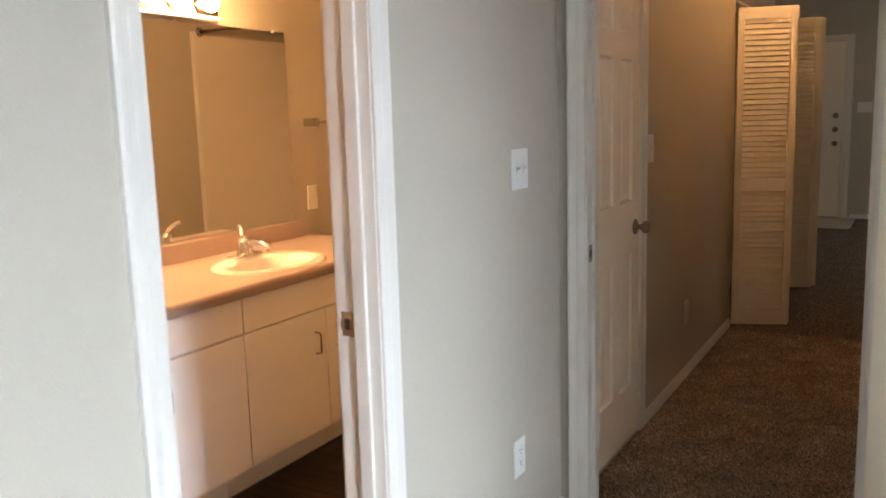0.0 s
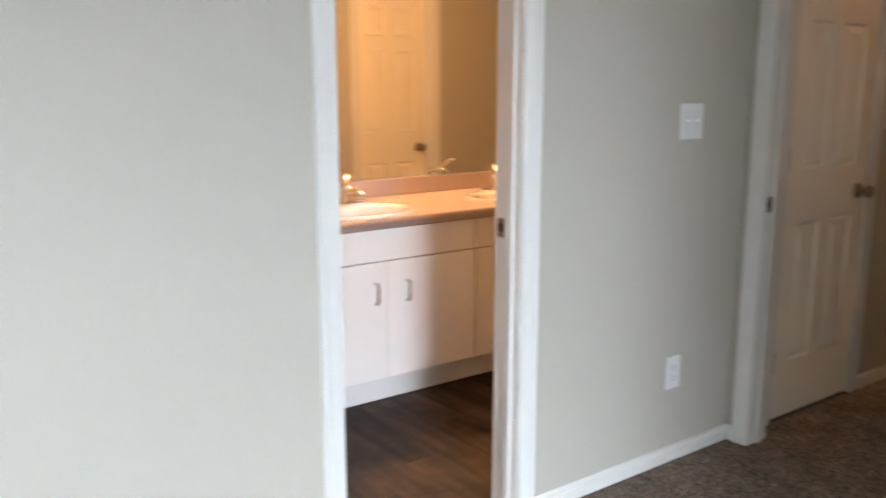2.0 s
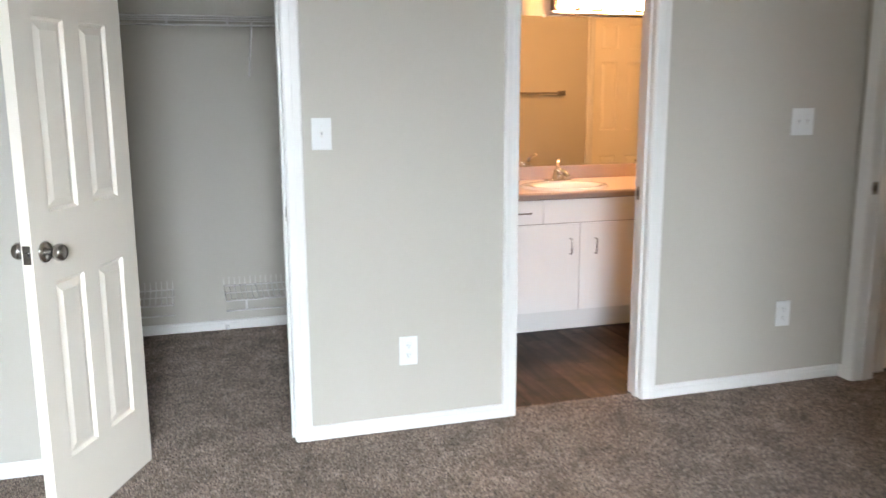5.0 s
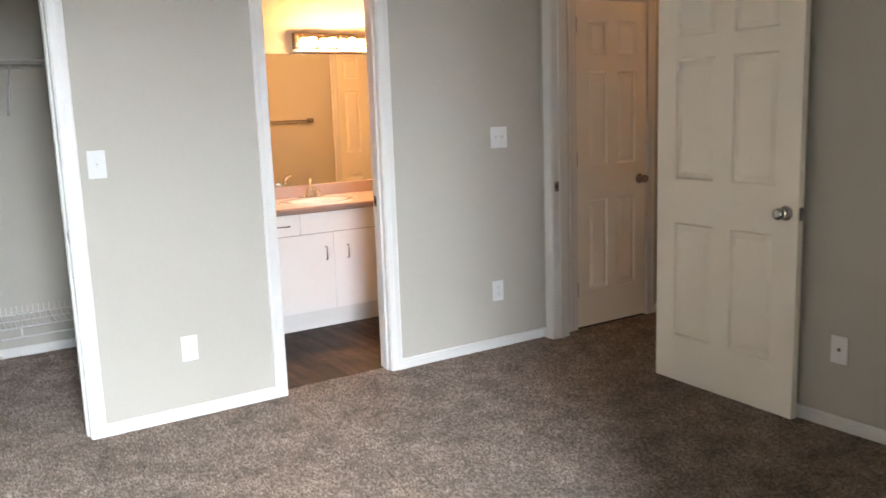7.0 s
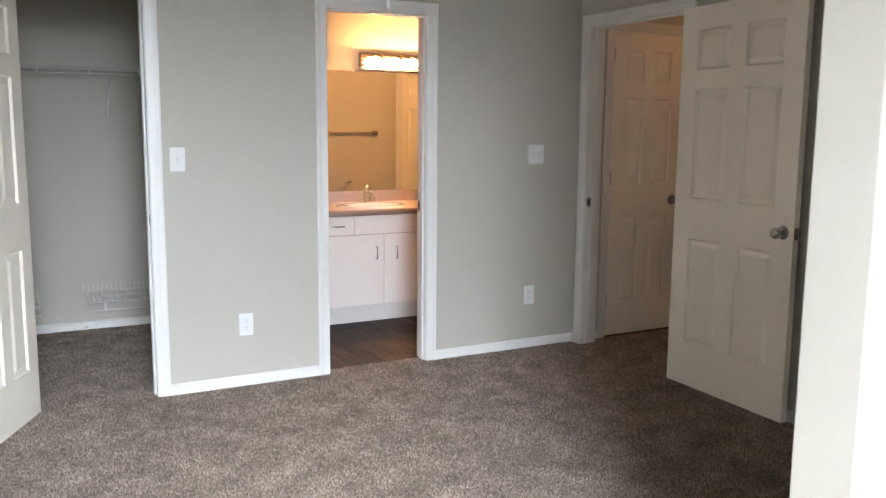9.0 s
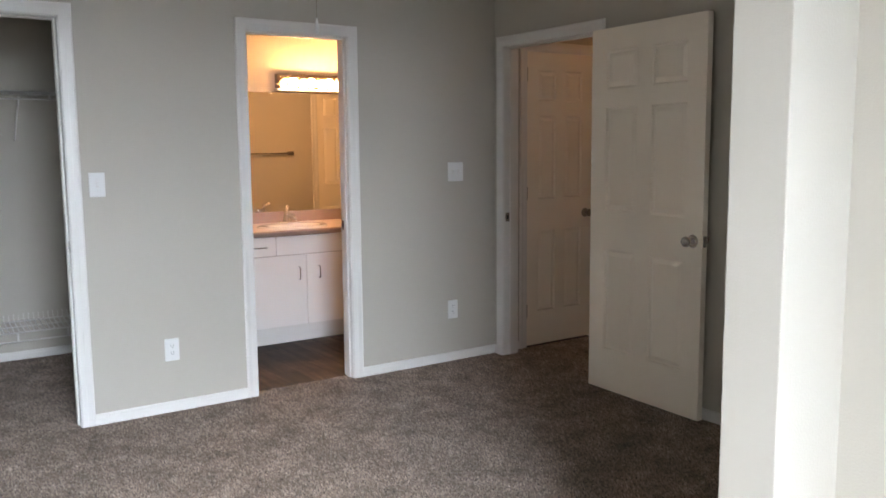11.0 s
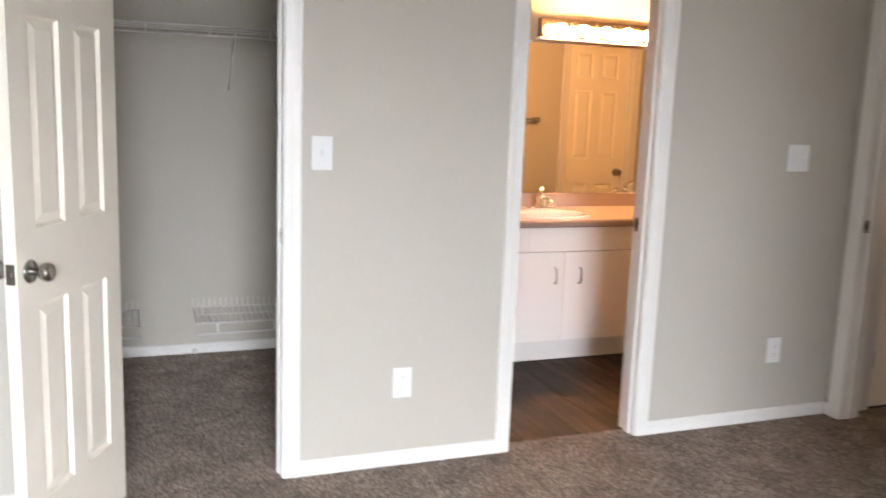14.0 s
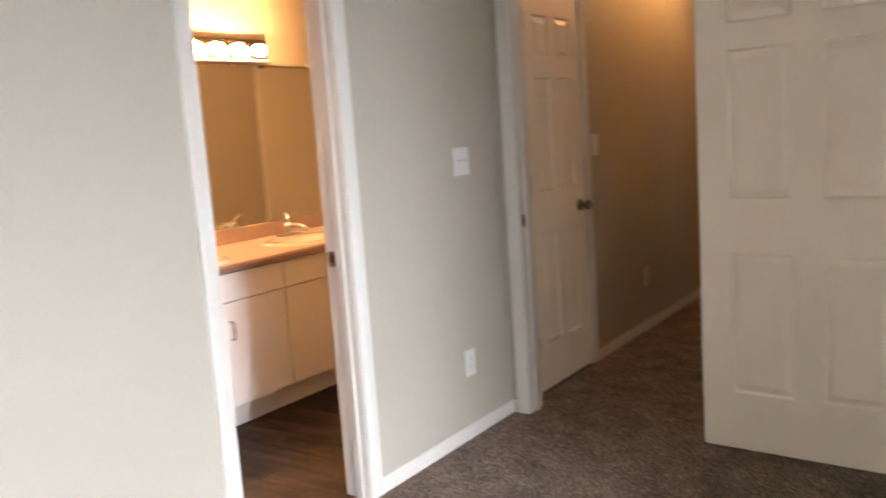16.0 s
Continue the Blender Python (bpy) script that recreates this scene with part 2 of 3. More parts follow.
def tube(bm, points, radius, steps=8):
    """A round bar along a line of points."""
    rings = []
    pts = [Vector(p) for p in points]
    for n, p in enumerate(pts):
        way = (pts[min(n + 1, len(pts) - 1)] - pts[max(n - 1, 0)]).normalized()
        side = way.cross(Vector((0, 0, 1)) if abs(way.z) < 0.9 else Vector((1, 0, 0))).normalized()
        up = side.cross(way)
        rings.append([bm.verts.new(p + radius * (math.cos(2 * math.pi * k / steps) * side + math.sin(2 * math.pi * k / steps) * up)) for k in range(steps)])
    for a, b in zip(rings, rings[1:]):
        for k in range(steps):
            j = (k + 1) % steps
            bm.faces.new((a[k], a[j], b[j], b[k]))
    bm.faces.new(rings[0]), bm.faces.new(rings[-1])
    return bm


def sweep(profile, path):
    """Carry a cross-section of (across, out) along a flat path of (corner, across axis, out axis)."""
    bm = bmesh.new()
    rings = []
    for corner, across, out in path:
        rings.append([bm.verts.new(Vector(corner) + a * Vector(across) + o * Vector(out)) for a, o in profile])
    for a, b in zip(rings, rings[1:]):
        for k in range(len(profile)):
            j = (k + 1) % len(profile)
            bm.faces.new((a[k], a[j], b[j], b[k]))
    bm.faces.new(rings[0]), bm.faces.new(rings[-1])
    return bm


# fluted colonial casing and a stepped baseboard: (across, out)
CASING = [(0, 0), (0, 0.008), (0.004, 0.010), (0.018, 0.011), (0.026, 0.0115), (0.030, 0.0105), (0.042, 0.013), (0.049, 0.0155), (0.057, 0.016), (0.062, 0.012), (0.062, 0)]
BASE = [(0, 0), (0, 0.012), (0.036, 0.012), (0.041, 0.009), (0.049, 0.009), (0.055, 0.005), (0.058, 0)]
Z = (0, 0, 1)


def baseboard(a, b, out):
    """A board along the floor from a to b, with its face towards out."""
    return setting("baseboard", sweep(BASE, [((*a, 0.0), Z, out), ((*b, 0.0), Z, out)]), TRIM, "white painted baseboard along the carpet edge", "baseboard")


def doorway(name, axis, lo, hi, face, back, head=2.03, front_trim=True, back_trim=True, stop=0.045):
    """Jambs, stops and casings of an opening. axis 'x': the wall runs along x and is seen from -y; axis 'y': it runs along y and is seen from -x."""
    frame_root = thing(name, "white painted door frame with fluted casing", "door frame", kind="structure")

    def place(u0, u1, v0, v1, z0, z1):
        return boxed(u0, u1, v0, v1, z0, z1, bevel=0.001) if axis == "x" else boxed(v0, v1, u0, u1, z0, z1, bevel=0.001)

    depth0, depth1 = face - 0.001, back + 0.001
    part("jamb", place(lo - 0.018, lo, depth0, depth1, 0, head), TRIM, frame_root)
    part("jamb", place(hi, hi + 0.018, depth0, depth1, 0, head), TRIM, frame_root)
    part("head_jamb", place(lo - 0.018, hi + 0.018, depth0, depth1, head, head + 0.018), TRIM, frame_root)
    for u0, u1 in ((lo, lo + 0.010), (hi - 0.010, hi)):
        part("door_stop", place(u0, u1, face + stop, face + stop + 0.033, 0, head - 0.010), TRIM, frame_root)
    part("head_stop", place(lo, hi, face + stop, face + stop + 0.033, head - 0.010, head), TRIM, frame_root)

    def vec(u, v, z):
        return (u, v, z) if axis == "x" else (v, u, z)

    for wanted, plane, sign in ((front_trim, face, -1), (back_trim, back, 1)):
        if not wanted:
            continue
        out = vec(0, sign, 0)
        a, b, h = lo - 0.004, hi + 0.004, head + 0.004
        part("casing", sweep(CASING, [(vec(a, plane, 0), vec(-1, 0, 0), out), (vec(a, plane, h), vec(-1, 0, 1), out)]), TRIM, frame_root)
        part("casing", sweep(CASING, [(vec(b, plane, 0), vec(1, 0, 0), out), (vec(b, plane, h), vec(1, 0, 1), out)]), TRIM, frame_root)
        part("head_casing", sweep(CASING, [(vec(a, plane, h), vec(-1, 0, 1), out), (vec(b, plane, h), vec(1, 0, 1), out)]), TRIM, frame_root)
    return frame_root


def panel_mesh(w, h, t):
    """A moulded panel seen from both faces: sloped sticking round a raised field."""
    bm = bmesh.new()
    steps = ((0.0, 0.0), (0.008, 0.0105), (0.014, 0.0105), (0.036, 0.002))
    for side in (1, -1):
        loops = []
        for inset, deep in steps:
            y = side * (t / 2 - deep)
            loops.append([bm.verts.new(p) for p in ((inset, y, inset), (w - inset, y, inset), (w - inset, y, h - inset), (inset, y, h - inset))])
        for a, b in zip(loops, loops[1:]):
            for k in range(4):
                j = (k + 1) % 4
                bm.faces.new((a[k], a[j], b[j], b[k]))
        bm.faces.new(loops[-1])
    return bm


def panel_door(name, label, w, m, knob_side=1, h=2.015, knobs=(1, -1), hinges=0, finish=None):
    """A six-panel door: x from the hinge, y through the thickness, z up."""
    t = 0.035
    door = thing(name, label, "door", m)
    stile, mid = (0.098, 0.085) if w < 0.7 else (0.118, 0.105)
    pw = (w - 2 * stile - mid) / 2
    xs = (0, stile, stile + pw, stile + pw + mid, w - stile, w)
    zs = (0, 0.235, 0.805, 1.02, 1.59, 1.69, 1.895, h)
    bm = bmesh.new()
    for i in range(5):
        for k in range(7):
            if i in (1, 3) and k in (1, 3, 5):
                continue
            for y in (t / 2, -t / 2):
                bm.faces.new([bm.verts.new(p) for p in ((xs[i], y, zs[k]), (xs[i + 1], y, zs[k]), (xs[i + 1], y, zs[k + 1]), (xs[i], y, zs[k + 1]))])
    for quad in (((0, 0), (0, h)), ((w, 0), (w, h))):
        x = quad[0][0]
        bm.faces.new([bm.verts.new(p) for p in ((x, -t / 2, 0), (x, t / 2, 0), (x, t / 2, h), (x, -t / 2, h))])
    for z in (0, h):
        bm.faces.new([bm.verts.new(p) for p in ((0, -t / 2, z), (w, -t / 2, z), (w, t / 2, z), (0, t / 2, z))])
    bmesh.ops.remove_doubles(bm, verts=bm.verts, dist=1e-5)
    part("slab", bm, DOOR, door)
    for k in (1, 3, 5):
        first = None
        for i in (1, 3):
            if first is None:
                first = part("panel", panel_mesh(pw, zs[k + 1] - zs[k], t), DOOR, door)
                ob = first
            else:
                ob = new("panel", first.data)
                ob.parent = door
            ob.location = (xs[i], 0, zs[k])
    kx, kz = w - 0.060, 0.907
    for side in knobs:
        turn = pose(kx, side * t / 2, kz, -90 * side, 0, 0)
        rose = part("rose", lathe([(0, 0), (0.033, 0), (0.033, 0.003), (0.028, 0.009), (0.014, 0.011), (0, 0.011)], turn), finish or NICKEL, door, "round metal rose", True)
        part("knob", lathe([(0.011, 0.008), (0.010, 0.022), (0.014, 0.030), (0.023, 0.036), (0.0265, 0.045), (0.026, 0.055), (0.021, 0.062), (0.010, 0.064), (0, 0.0635)], turn), finish or NICKEL, rose, "round metal door knob", True)
    part("latch_plate", boxed(w - 0.0005, w + 0.0015, -0.0125, 0.0125, kz - 0.028, kz + 0.028), finish or NICKEL, door, "metal latch plate")
    part("latch_bolt", boxed(w + 0.001, w + 0.009, -0.006, 0.006, kz - 0.008, kz + 0.008, bevel=0.002), finish or NICKEL, door)
    if hinges:
        for z in (0.20, 1.02, 1.82):
            part("hinge", lathe([(0, 0), (0.006, 0), (0.006, 0.089), (0, 0.089)], pose(-0.004, hinges * (t / 2 + 0.003), z), 10), BRONZE, door, "dark hinge knuckle", True)
    return door


# ---- structure ----
WX = -1.46          # bedroom face of the side wall
XB = 2.578          # bedroom face of the wall with the hall door
XB2 = 2.693         # hall face of that wall
WT = 0.115          # wall thickness
FH = 2.80           # ceiling of the far room
CH = 2.70           # bedroom ceiling
LH = 2.44           # ceiling of hall, bath and closet
CL0, CL1 = -0.668, -0.066   # closet opening
BA0, BA1 = 0.879, 1.487      # bath opening
HA0, HA1 = -0.935, -0.100   # hall opening, along y
HD0, HD1 = 2.838, 3.446     # door in the hall wall
HY = -0.020                 # hall face of the hall's long wall
YB = 1.65                   # back wall of bath
YC = 1.735                  # back wall of closet
OPEN = 2.03
J = 0.018                   # room for the jamb


def wall_with_openings(lo, hi, v0, v1, top, openings, axis="x"):
    """A wall along an axis from lo to hi, cut by (from, to, bottom, top) openings."""
    bm = bmesh.new()

    def put(u0, u1, z0, z1):
        if axis == "x":
            box(bm, u0, u1, v0, v1, z0, z1)
        else:
            box(bm, v0, v1, u0, u1, z0, z1)
    at = lo
    for a, b, z0, z1 in openings:
        put(at, a, 0, top)
        if z0 > 0:
            put(a, b, 0, z0)
        put(a, b, z1, top)
        at = b
    put(at, hi, 0, top)
    return bm


def opening(lo, hi):
    return (lo - J, hi + J, 0, OPEN + J)


setting("wall_north", wall_with_openings(WX, XB, 0, WT, CH, [opening(CL0, CL1), opening(BA0, BA1)]), PAINT, "greige painted wall with closet and bathroom openings", "wall")
setting("wall_east", wall_with_openings(-3.270, WT, XB, XB2, CH, [opening(HA0, HA1)], "y"), PAINT, "greige painted wall with the hall doorway", "wall")
setting("wall_west", boxed(WX - WT, WX, -5.515, WT, 0, CH), PAINT, "greige painted side wall", "wall")
setting("wall_partition", boxed(0.671, XB2, -3.411, -3.270, 0, CH, bevel=0.004), PAINT, "greige painted wall end at the window nook", "wall")
setting("wall_nook", boxed(0.905, 1.02, -5.40, -3.411, 0, CH), PAINT, "greige painted wall of the window nook", "wall")
setting("wall_window", wall_with_openings(WX, 1.02, -5.515, -5.40, CH, [(-1.28, -0.08, 0.70, 2.20)]), PAINT, "greige painted wall with a window", "wall")
setting("ceiling", boxed(WX - WT, XB2, -5.515, WT, CH, CH + 0.1), CEIL, "white textured ceiling", "ceiling")

# hall and the room beyond
setting("wall_hall", wall_with_openings(XB2, 6.99, HY, HY + WT, LH, [opening(HD0, HD1), (5.455, 6.86, 0, 2.06)]), PAINT, "greige painted hall wall with a door and a closet", "wall")
setting("wall_hall_south", boxed(XB2, 6.2, -1.20, -1.085, 0, LH), PAINT, "greige painted hall wall", "wall")
setting("wall_entry", boxed(11.42, 11.53, -3.2, 0.86, 0, FH), PAINT, "grey painted wall beside the entry door", "wall")
setting("wall_entry_side", boxed(6.99, 11.53, 0.86, 0.95, 0, FH), PAINT, "greige painted wall beside the entry", "wall")
setting("wall_living", boxed(6.2, 11.53, -3.3, -3.2, 0, FH), PAINT, "greige painted wall of the far room", "wall")
setting("wall_living_side", boxed(6.1, 6.2, -3.2, -1.20, 0, LH), PAINT, "greige painted wall of the far room", "wall")
hall_ceiling = bmesh.new()
box(hall_ceiling, XB2, 6.99, -3.2, HY + WT, LH, LH + 0.1)
box(hall_ceiling, 5.31, 6.99, HY + WT, 0.95, LH, LH + 0.1)
box(hall_ceiling, 6.90, 11.53, -3.3, 0.95, FH, FH + 0.1)
box(hall_ceiling, 6.90, 6.985, -3.2, 0.95, LH + 0.1, FH)
setting("ceiling_hall", hall_ceiling, CEIL, "white textured hall ceiling", "ceiling")
laundry = bmesh.new()
box(laundry, 5.30, 5.42, HY + WT, 0.86, 0, LH)
box(laundry, 6.87, 6.99, HY + WT, 0.86, 0, LH)
box(laundry, 5.30, 6.99, 0.86, 0.95, 0, LH)
setting("wall_hall_closet", laundry, PAINT, "greige painted inside of the hall closet", "wall")

# bath
setting("wall_bath_back", boxed(0.52, 5.31, YB, YB + WT, 0, LH), PAINT, "greige painted bathroom wall behind the vanity", "wall")
setting("wall_bath_west", boxed(0.405, 0.52, WT, YB + WT, 0, LH), PAINT, "greige painted bathroom side wall", "wall")
setting("wall_bath_east", boxed(5.20, 5.31, HY + WT, YB, 0, LH), PAINT, "greige painted wall behind the tub", "wall")
setting("ceiling_bath", boxed(0.405, 5.31, WT, YB + WT, LH, LH + 0.1), CEIL, "white bathroom ceiling", "ceiling")
# closet
setting("wall_closet_back", boxed(-1.75, 0.405, YC, YC + 0.1, 0, LH), PAINT, "greige painted closet back wall", "wall")
setting("wall_closet_east", boxed(0.235, 0.405, WT, YC, 0, LH), PAINT, "greige painted closet side wall", "wall")
setting("wall_closet_west", boxed(-1.85, -1.75, WT, YC + 0.1, 0, LH), PAINT, "greige painted closet side wall", "wall")
setting("ceiling_closet", boxed(-1.85, 0.405, WT, YC + 0.1, LH, LH + 0.1), CEIL, "white closet ceiling", "ceiling")

# floors
carpet = bmesh.new()
box(carpet, WX - WT, XB, -5.515, 0, -0.10, 0.0)
box(carpet, CL0 - J, CL1 + J, 0, WT, -0.10, 0.0)
box(carpet, -1.85, 0.405, WT, YC + 0.1, -0.10, 0.0)
box(carpet, XB, XB2, HA0 - J, HA1 + J, -0.10, 0.0)
box(carpet, XB2, 10.42, -3.3, HY, -0.10, 0.0)
box(carpet, 5.42, 10.42, HY, 0.95, -0.10, 0.0)
box(carpet, 10.42, 11.53, -3.3, -0.40, -0.10, 0.0)
box(carpet, BA0 - J, BA1 + J, 0, 0.075, -0.10, 0.0)
setting("floor", carpet, CARPET, "brown and grey flecked cut-pile carpet", "carpet")
tiles = setting("floor_entry", boxed(10.42, 11.53, -0.40, 0.95, -0.10, 0.004), TILE, "beige tile at the entry door", "tile floor")
setting("floor_bath", boxed(0.405, 5.31, 0.08, YB + WT, -0.12, -0.014), DARK, "underlay below the plank floor", "floor")
setting("ground_slab", boxed(-40, 40, -45, 40, -0.4, -0.125), TILE, "pale ground outside the flat", "ground")

# baseboards
N, S, E, W = (0, 1, 0), (0, -1, 0), (1, 0, 0), (-1, 0, 0)
baseboard((WX, 0), (CL0 - 0.066, 0), S)
baseboard((CL1 + 0.066, 0), (BA0 - 0.066, 0), S)
baseboard((BA1 + 0.066, 0), (XB, 0), S)
baseboard((XB, -3.270), (XB, HA0 - 0.066), W)
baseboard((XB, HA1 + 0.066), (XB, 0), W)
baseboard((-1.75, YC), (0.235, YC), S)
baseboard((0.235, WT), (0.235, YC), W)
baseboard((XB2, HY), (HD0 - 0.066, HY), S)
baseboard((HD1 + 0.066, HY), (5.45, HY), S)
baseboard((6.87, HY), (6.99, HY), S)
baseboard((6.99, 0.86), (11.42, 0.86), S)
baseboard((11.42, -3.2), (11.42, -0.325), W)
baseboard((3.26, YB), (4.0, YB), S)
baseboard((WX, -5.4), (WX, 0), E)
baseboard((0.905, -5.4), (0.905, -3.411), W)
baseboard((0.671, -3.411), (0.671, -3.270), W)

# door frames
bath_frame = doorway("trim_bath_door", "x", BA0, BA1, 0, WT, stop=0.030)
closet_frame = doorway("trim_closet_door", "x", CL0, CL1, 0, WT, back_trim=False)
hall_frame = doorway("trim_hall_door", "y", HA0, HA1, XB, XB2)
side_frame = doorway("trim_side_door", "x", HD0, HD1, HY, HY + WT)


def strike(parent, m, finish):
    """A strike plate let into a jamb: plate, lip and dark pocket."""
    plate = part("strike_plate", boxed(-0.0005, 0.0015, -0.016, 0.016, -0.029, 0.029), finish, parent, "metal strike plate")
    pocket = part("strike_hole", boxed(0.0012, 0.0022, -0.007, 0.007, -0.013, 0.013), DARK, parent, "dark latch hole")
    lip = part("strike_lip", boxed(0.0005, 0.002, -0.020, -0.016, -0.012, 0.012, bevel=0.0006), finish, parent)
    for ob in (plate, pocket, lip):
        ob.matrix_basis = m


strike(bath_frame, pose(BA1, 0.088, 0.932, 0, 0, 180), NICKEL)
strike(closet_frame, pose(CL1, 0.040, 0.92, 0, 0, 180) @ Matrix.Scale(-1, 4, (0, 1, 0)), NICKEL)
strike(hall_frame, pose(XB + 0.028, HA1, 0.932, 0, 0, -90), BRONZE)

# window of the nook
win = thing("window_1", "white framed nook window with clear panes", "window", kind="structure")
for x0, x1, z0, z1 in ((-1.28, -1.23, 0.70, 2.20), (-0.13, -0.08, 0.70, 2.20), (-1.23, -0.13, 0.70, 0.75), (-1.23, -0.13, 2.15, 2.20), (-1.23, -0.13, 1.43, 1.47)):
    part("window_frame", boxed(x0, x1, -5.50, -5.44, z0, z1, bevel=0.004), TRIM, win)
part("window_sill", boxed(-1.32, -0.04, -5.44, -5.36, 0.675, 0.70, bevel=0.006), TRIM, win)
glass = bpy.data.materials.new("window_glass")
glass.use_nodes = True
glass.node_tree.nodes["Principled BSDF"].inputs["Transmission Weight"].default_value = 1.0
glass.node_tree.nodes["Principled BSDF"].inputs["Roughness"].default_value = 0.0
for z0, z1 in ((0.75, 1.43), (1.47, 2.15)):
    pane = part("pane", boxed(-1.23, -0.13, -5.474, -5.468, z0, z1), glass, win)
    pane.visible_shadow = False

# ---- doors ----
panel_door("closet_door", "white six-panel closet door standing open against the wall", 0.595, pose(-0.630, -0.010, 0.012, 0, 0, -115), knobs=(1, -1))
panel_door("bedroom_door", "white six-panel bedroom door swung wide open", 0.815, pose(2.545, -0.955, 0.014, 0, 0, -92.8), knobs=(1, -1))
panel_door("side_door", "white six-panel door shut in the hall wall", 0.602, pose(HD0 + 0.003, HY + 0.0185, 0.012, 0, 0, 0), knobs=(1, -1), hinges=-1, finish=BRONZE)

# ---- plates on the walls ----


def cover_plate(name, label, category, m, wide=0.076, tall=0.121, toggles=0, sockets=0, jack=False, group=""):
    """A cover plate with its toggles, sockets or jack: x across, y out of the wall towards -y, z up."""
    root = thing(name, label, category, m, group=group)
    part("plate", boxed(-wide / 2, wide / 2, -0.006, 0, -tall / 2, tall / 2, bevel=0.0025), PLATE, root)
    for k in range(toggles):
        x = (k - (toggles - 1) / 2) * 0.046
        part("toggle_slot", boxed(x - 0.006, x + 0.006, -0.0068, -0.005, -0.013, 0.013), KICK, root)
        lever = part("toggle", boxed(-0.004, 0.004, -0.016, 0, -0.004, 0.004, bevel=0.001), PLATE, root)
        lever.location, lever.rotation_euler = (x, -0.005, 0.0), (radians(-28), 0, 0)
        for z in (-0.030, 0.030):
            part("screw", lathe([(0, 0.0012), (0.003, 0.001), (0.0032, 0)], pose(x, -0.006, z, 90), 10), KICK, root)
    for k in range(sockets):
        z = (k - (sockets - 1) / 2) * 0.039
        part("socket", lathe([(0, 0.002), (0.0160, 0.002), (0.0168, 0)], pose(0, -0.006, z, 90), 20), PLATE, root)
        for x, tall_slot in ((-0.0065, 0.0075), (0.0065, 0.006)):
            part("slot", boxed(x - 0.0012, x + 0.0012, -0.0088, -0.0078, z + 0.001, z + 0.001 + tall_slot), DARK, root)
        part("ground_hole", lathe([(0, 0.0006), (0.0024, 0.0006), (0.0024, 0)], pose(0, -0.0082, z - 0.007, 90), 8), DARK, root)
    if jack:
        part("jack", lathe([(0, 0.009), (0.0035, 0.009), (0.0045, 0.003), (0.008, 0.002), (0.008, 0)], pose(0, -0.006, 0, 90), 12), BRONZE, root, "small metal cable jack")
    return root


cover_plate("light_switch", "white single switch plate on the greige wall", "switch", pose(0.073, 0, 1.224), toggles=1, group="bedroom plates")
cover_plate("light_switch", "white double switch plate on the greige wall", "switch", pose(2.256, 0, 1.237), wide=0.117, toggles=2, group="bedroom plates")
cover_plate("power_outlet", "white duplex outlet low on the greige wall", "outlet", pose(0.402, 0, 0.338), sockets=2, group="bedroom plates")
cover_plate("power_outlet", "white duplex outlet low on the greige wall", "outlet", pose(2.227, 0, 0.342), sockets=2, group="bedroom plates")
cover_plate("cable_outlet", "white cable jack plate low beside the bedroom door", "outlet", pose(XB, -1.925, 0.35, 0, 0, -90), jack=True)
cover_plate("power_outlet", "white duplex outlet low on the hall wall", "outlet", pose(4.298, HY, 0.353), sockets=2)
cover_plate("light_switch", "white switch plate beside the shut hall door", "switch", pose(3.60, HY, 1.235), toggles=1)
cover_plate("light_switch", "wide white switch plate beside the entry door", "switch", pose(11.42, -0.44, 1.36, 0, 0, -90), wide=0.16, toggles=3)
cover_plate("power_outlet", "ivory single outlet on the bathroom wall", "outlet", pose(3.345, YB, 1.012), sockets=1)

# return-air register above the hall door
vent = thing("wall_vent", "white metal air register high on the wall", "vent", pose(XB, -0.755, 2.388, 0, 0, -90))
part("frame", boxed(-0.17, 0.17, -0.006, 0, -0.09, -0.040, bevel=0.001), TRIM, vent)
part("frame", boxed(-0.17, 0.17, -0.006, 0, 0.065, 0.09, bevel=0.001), TRIM, vent)
part("frame", boxed(-0.17, -0.145, -0.006, 0, -0.040, 0.065, bevel=0.001), TRIM, vent)
part("frame", boxed(0.145, 0.17, -0.006, 0, -0.040, 0.065, bevel=0.001), TRIM, vent)
part("backing", boxed(-0.145, 0.145, -0.001, 0.0, -0.040, 0.065), DARK, vent, "dark duct behind the slats")
for k in range(6):
    slat = part("slat", boxed(-0.145, 0.145, -0.006, 0.006, -0.0008, 0.0008), TRIM, vent)
    slat.location, slat.rotation_euler = (0, -0.008, -0.030 + 0.018 * k), (radians(35), 0, 0)

# pull chains that hang from the ceiling fixture
chain = thing("pull_chain", "fine pull chains with white drop weights below the ceiling", "pull chain", pose(0.52, -1.60, 0))
part("canopy", lathe([(0, CH - 0.05), (0.05, CH - 0.045), (0.075, CH - 0.012), (0.078, CH), (0, CH)]), TRIM, chain, "white ceiling canopy", True)
for dx, low in ((0.0, 1.82), (-0.012, 1.965)):
    links_bm = bmesh.new()
    tube(links_bm, [(dx, 0, CH - 0.047), (dx, 0, low + 0.04)], 0.0012, 6)
    part("chain", links_bm, NICKEL, chain)
    part("weight", lathe([(0, low - 0.012), (0.006, low - 0.010), (0.008, low + 0.008), (0.005, low + 0.03), (0.0015, low + 0.042), (0, low + 0.042)], pose(dx, 0, 0), 12), PLATE, chain, "white tapered drop weight", True)

# ---- bathroom ----
VF = 1.062      # face of the cabinet doors
VT = 0.785      # top of the cabinet


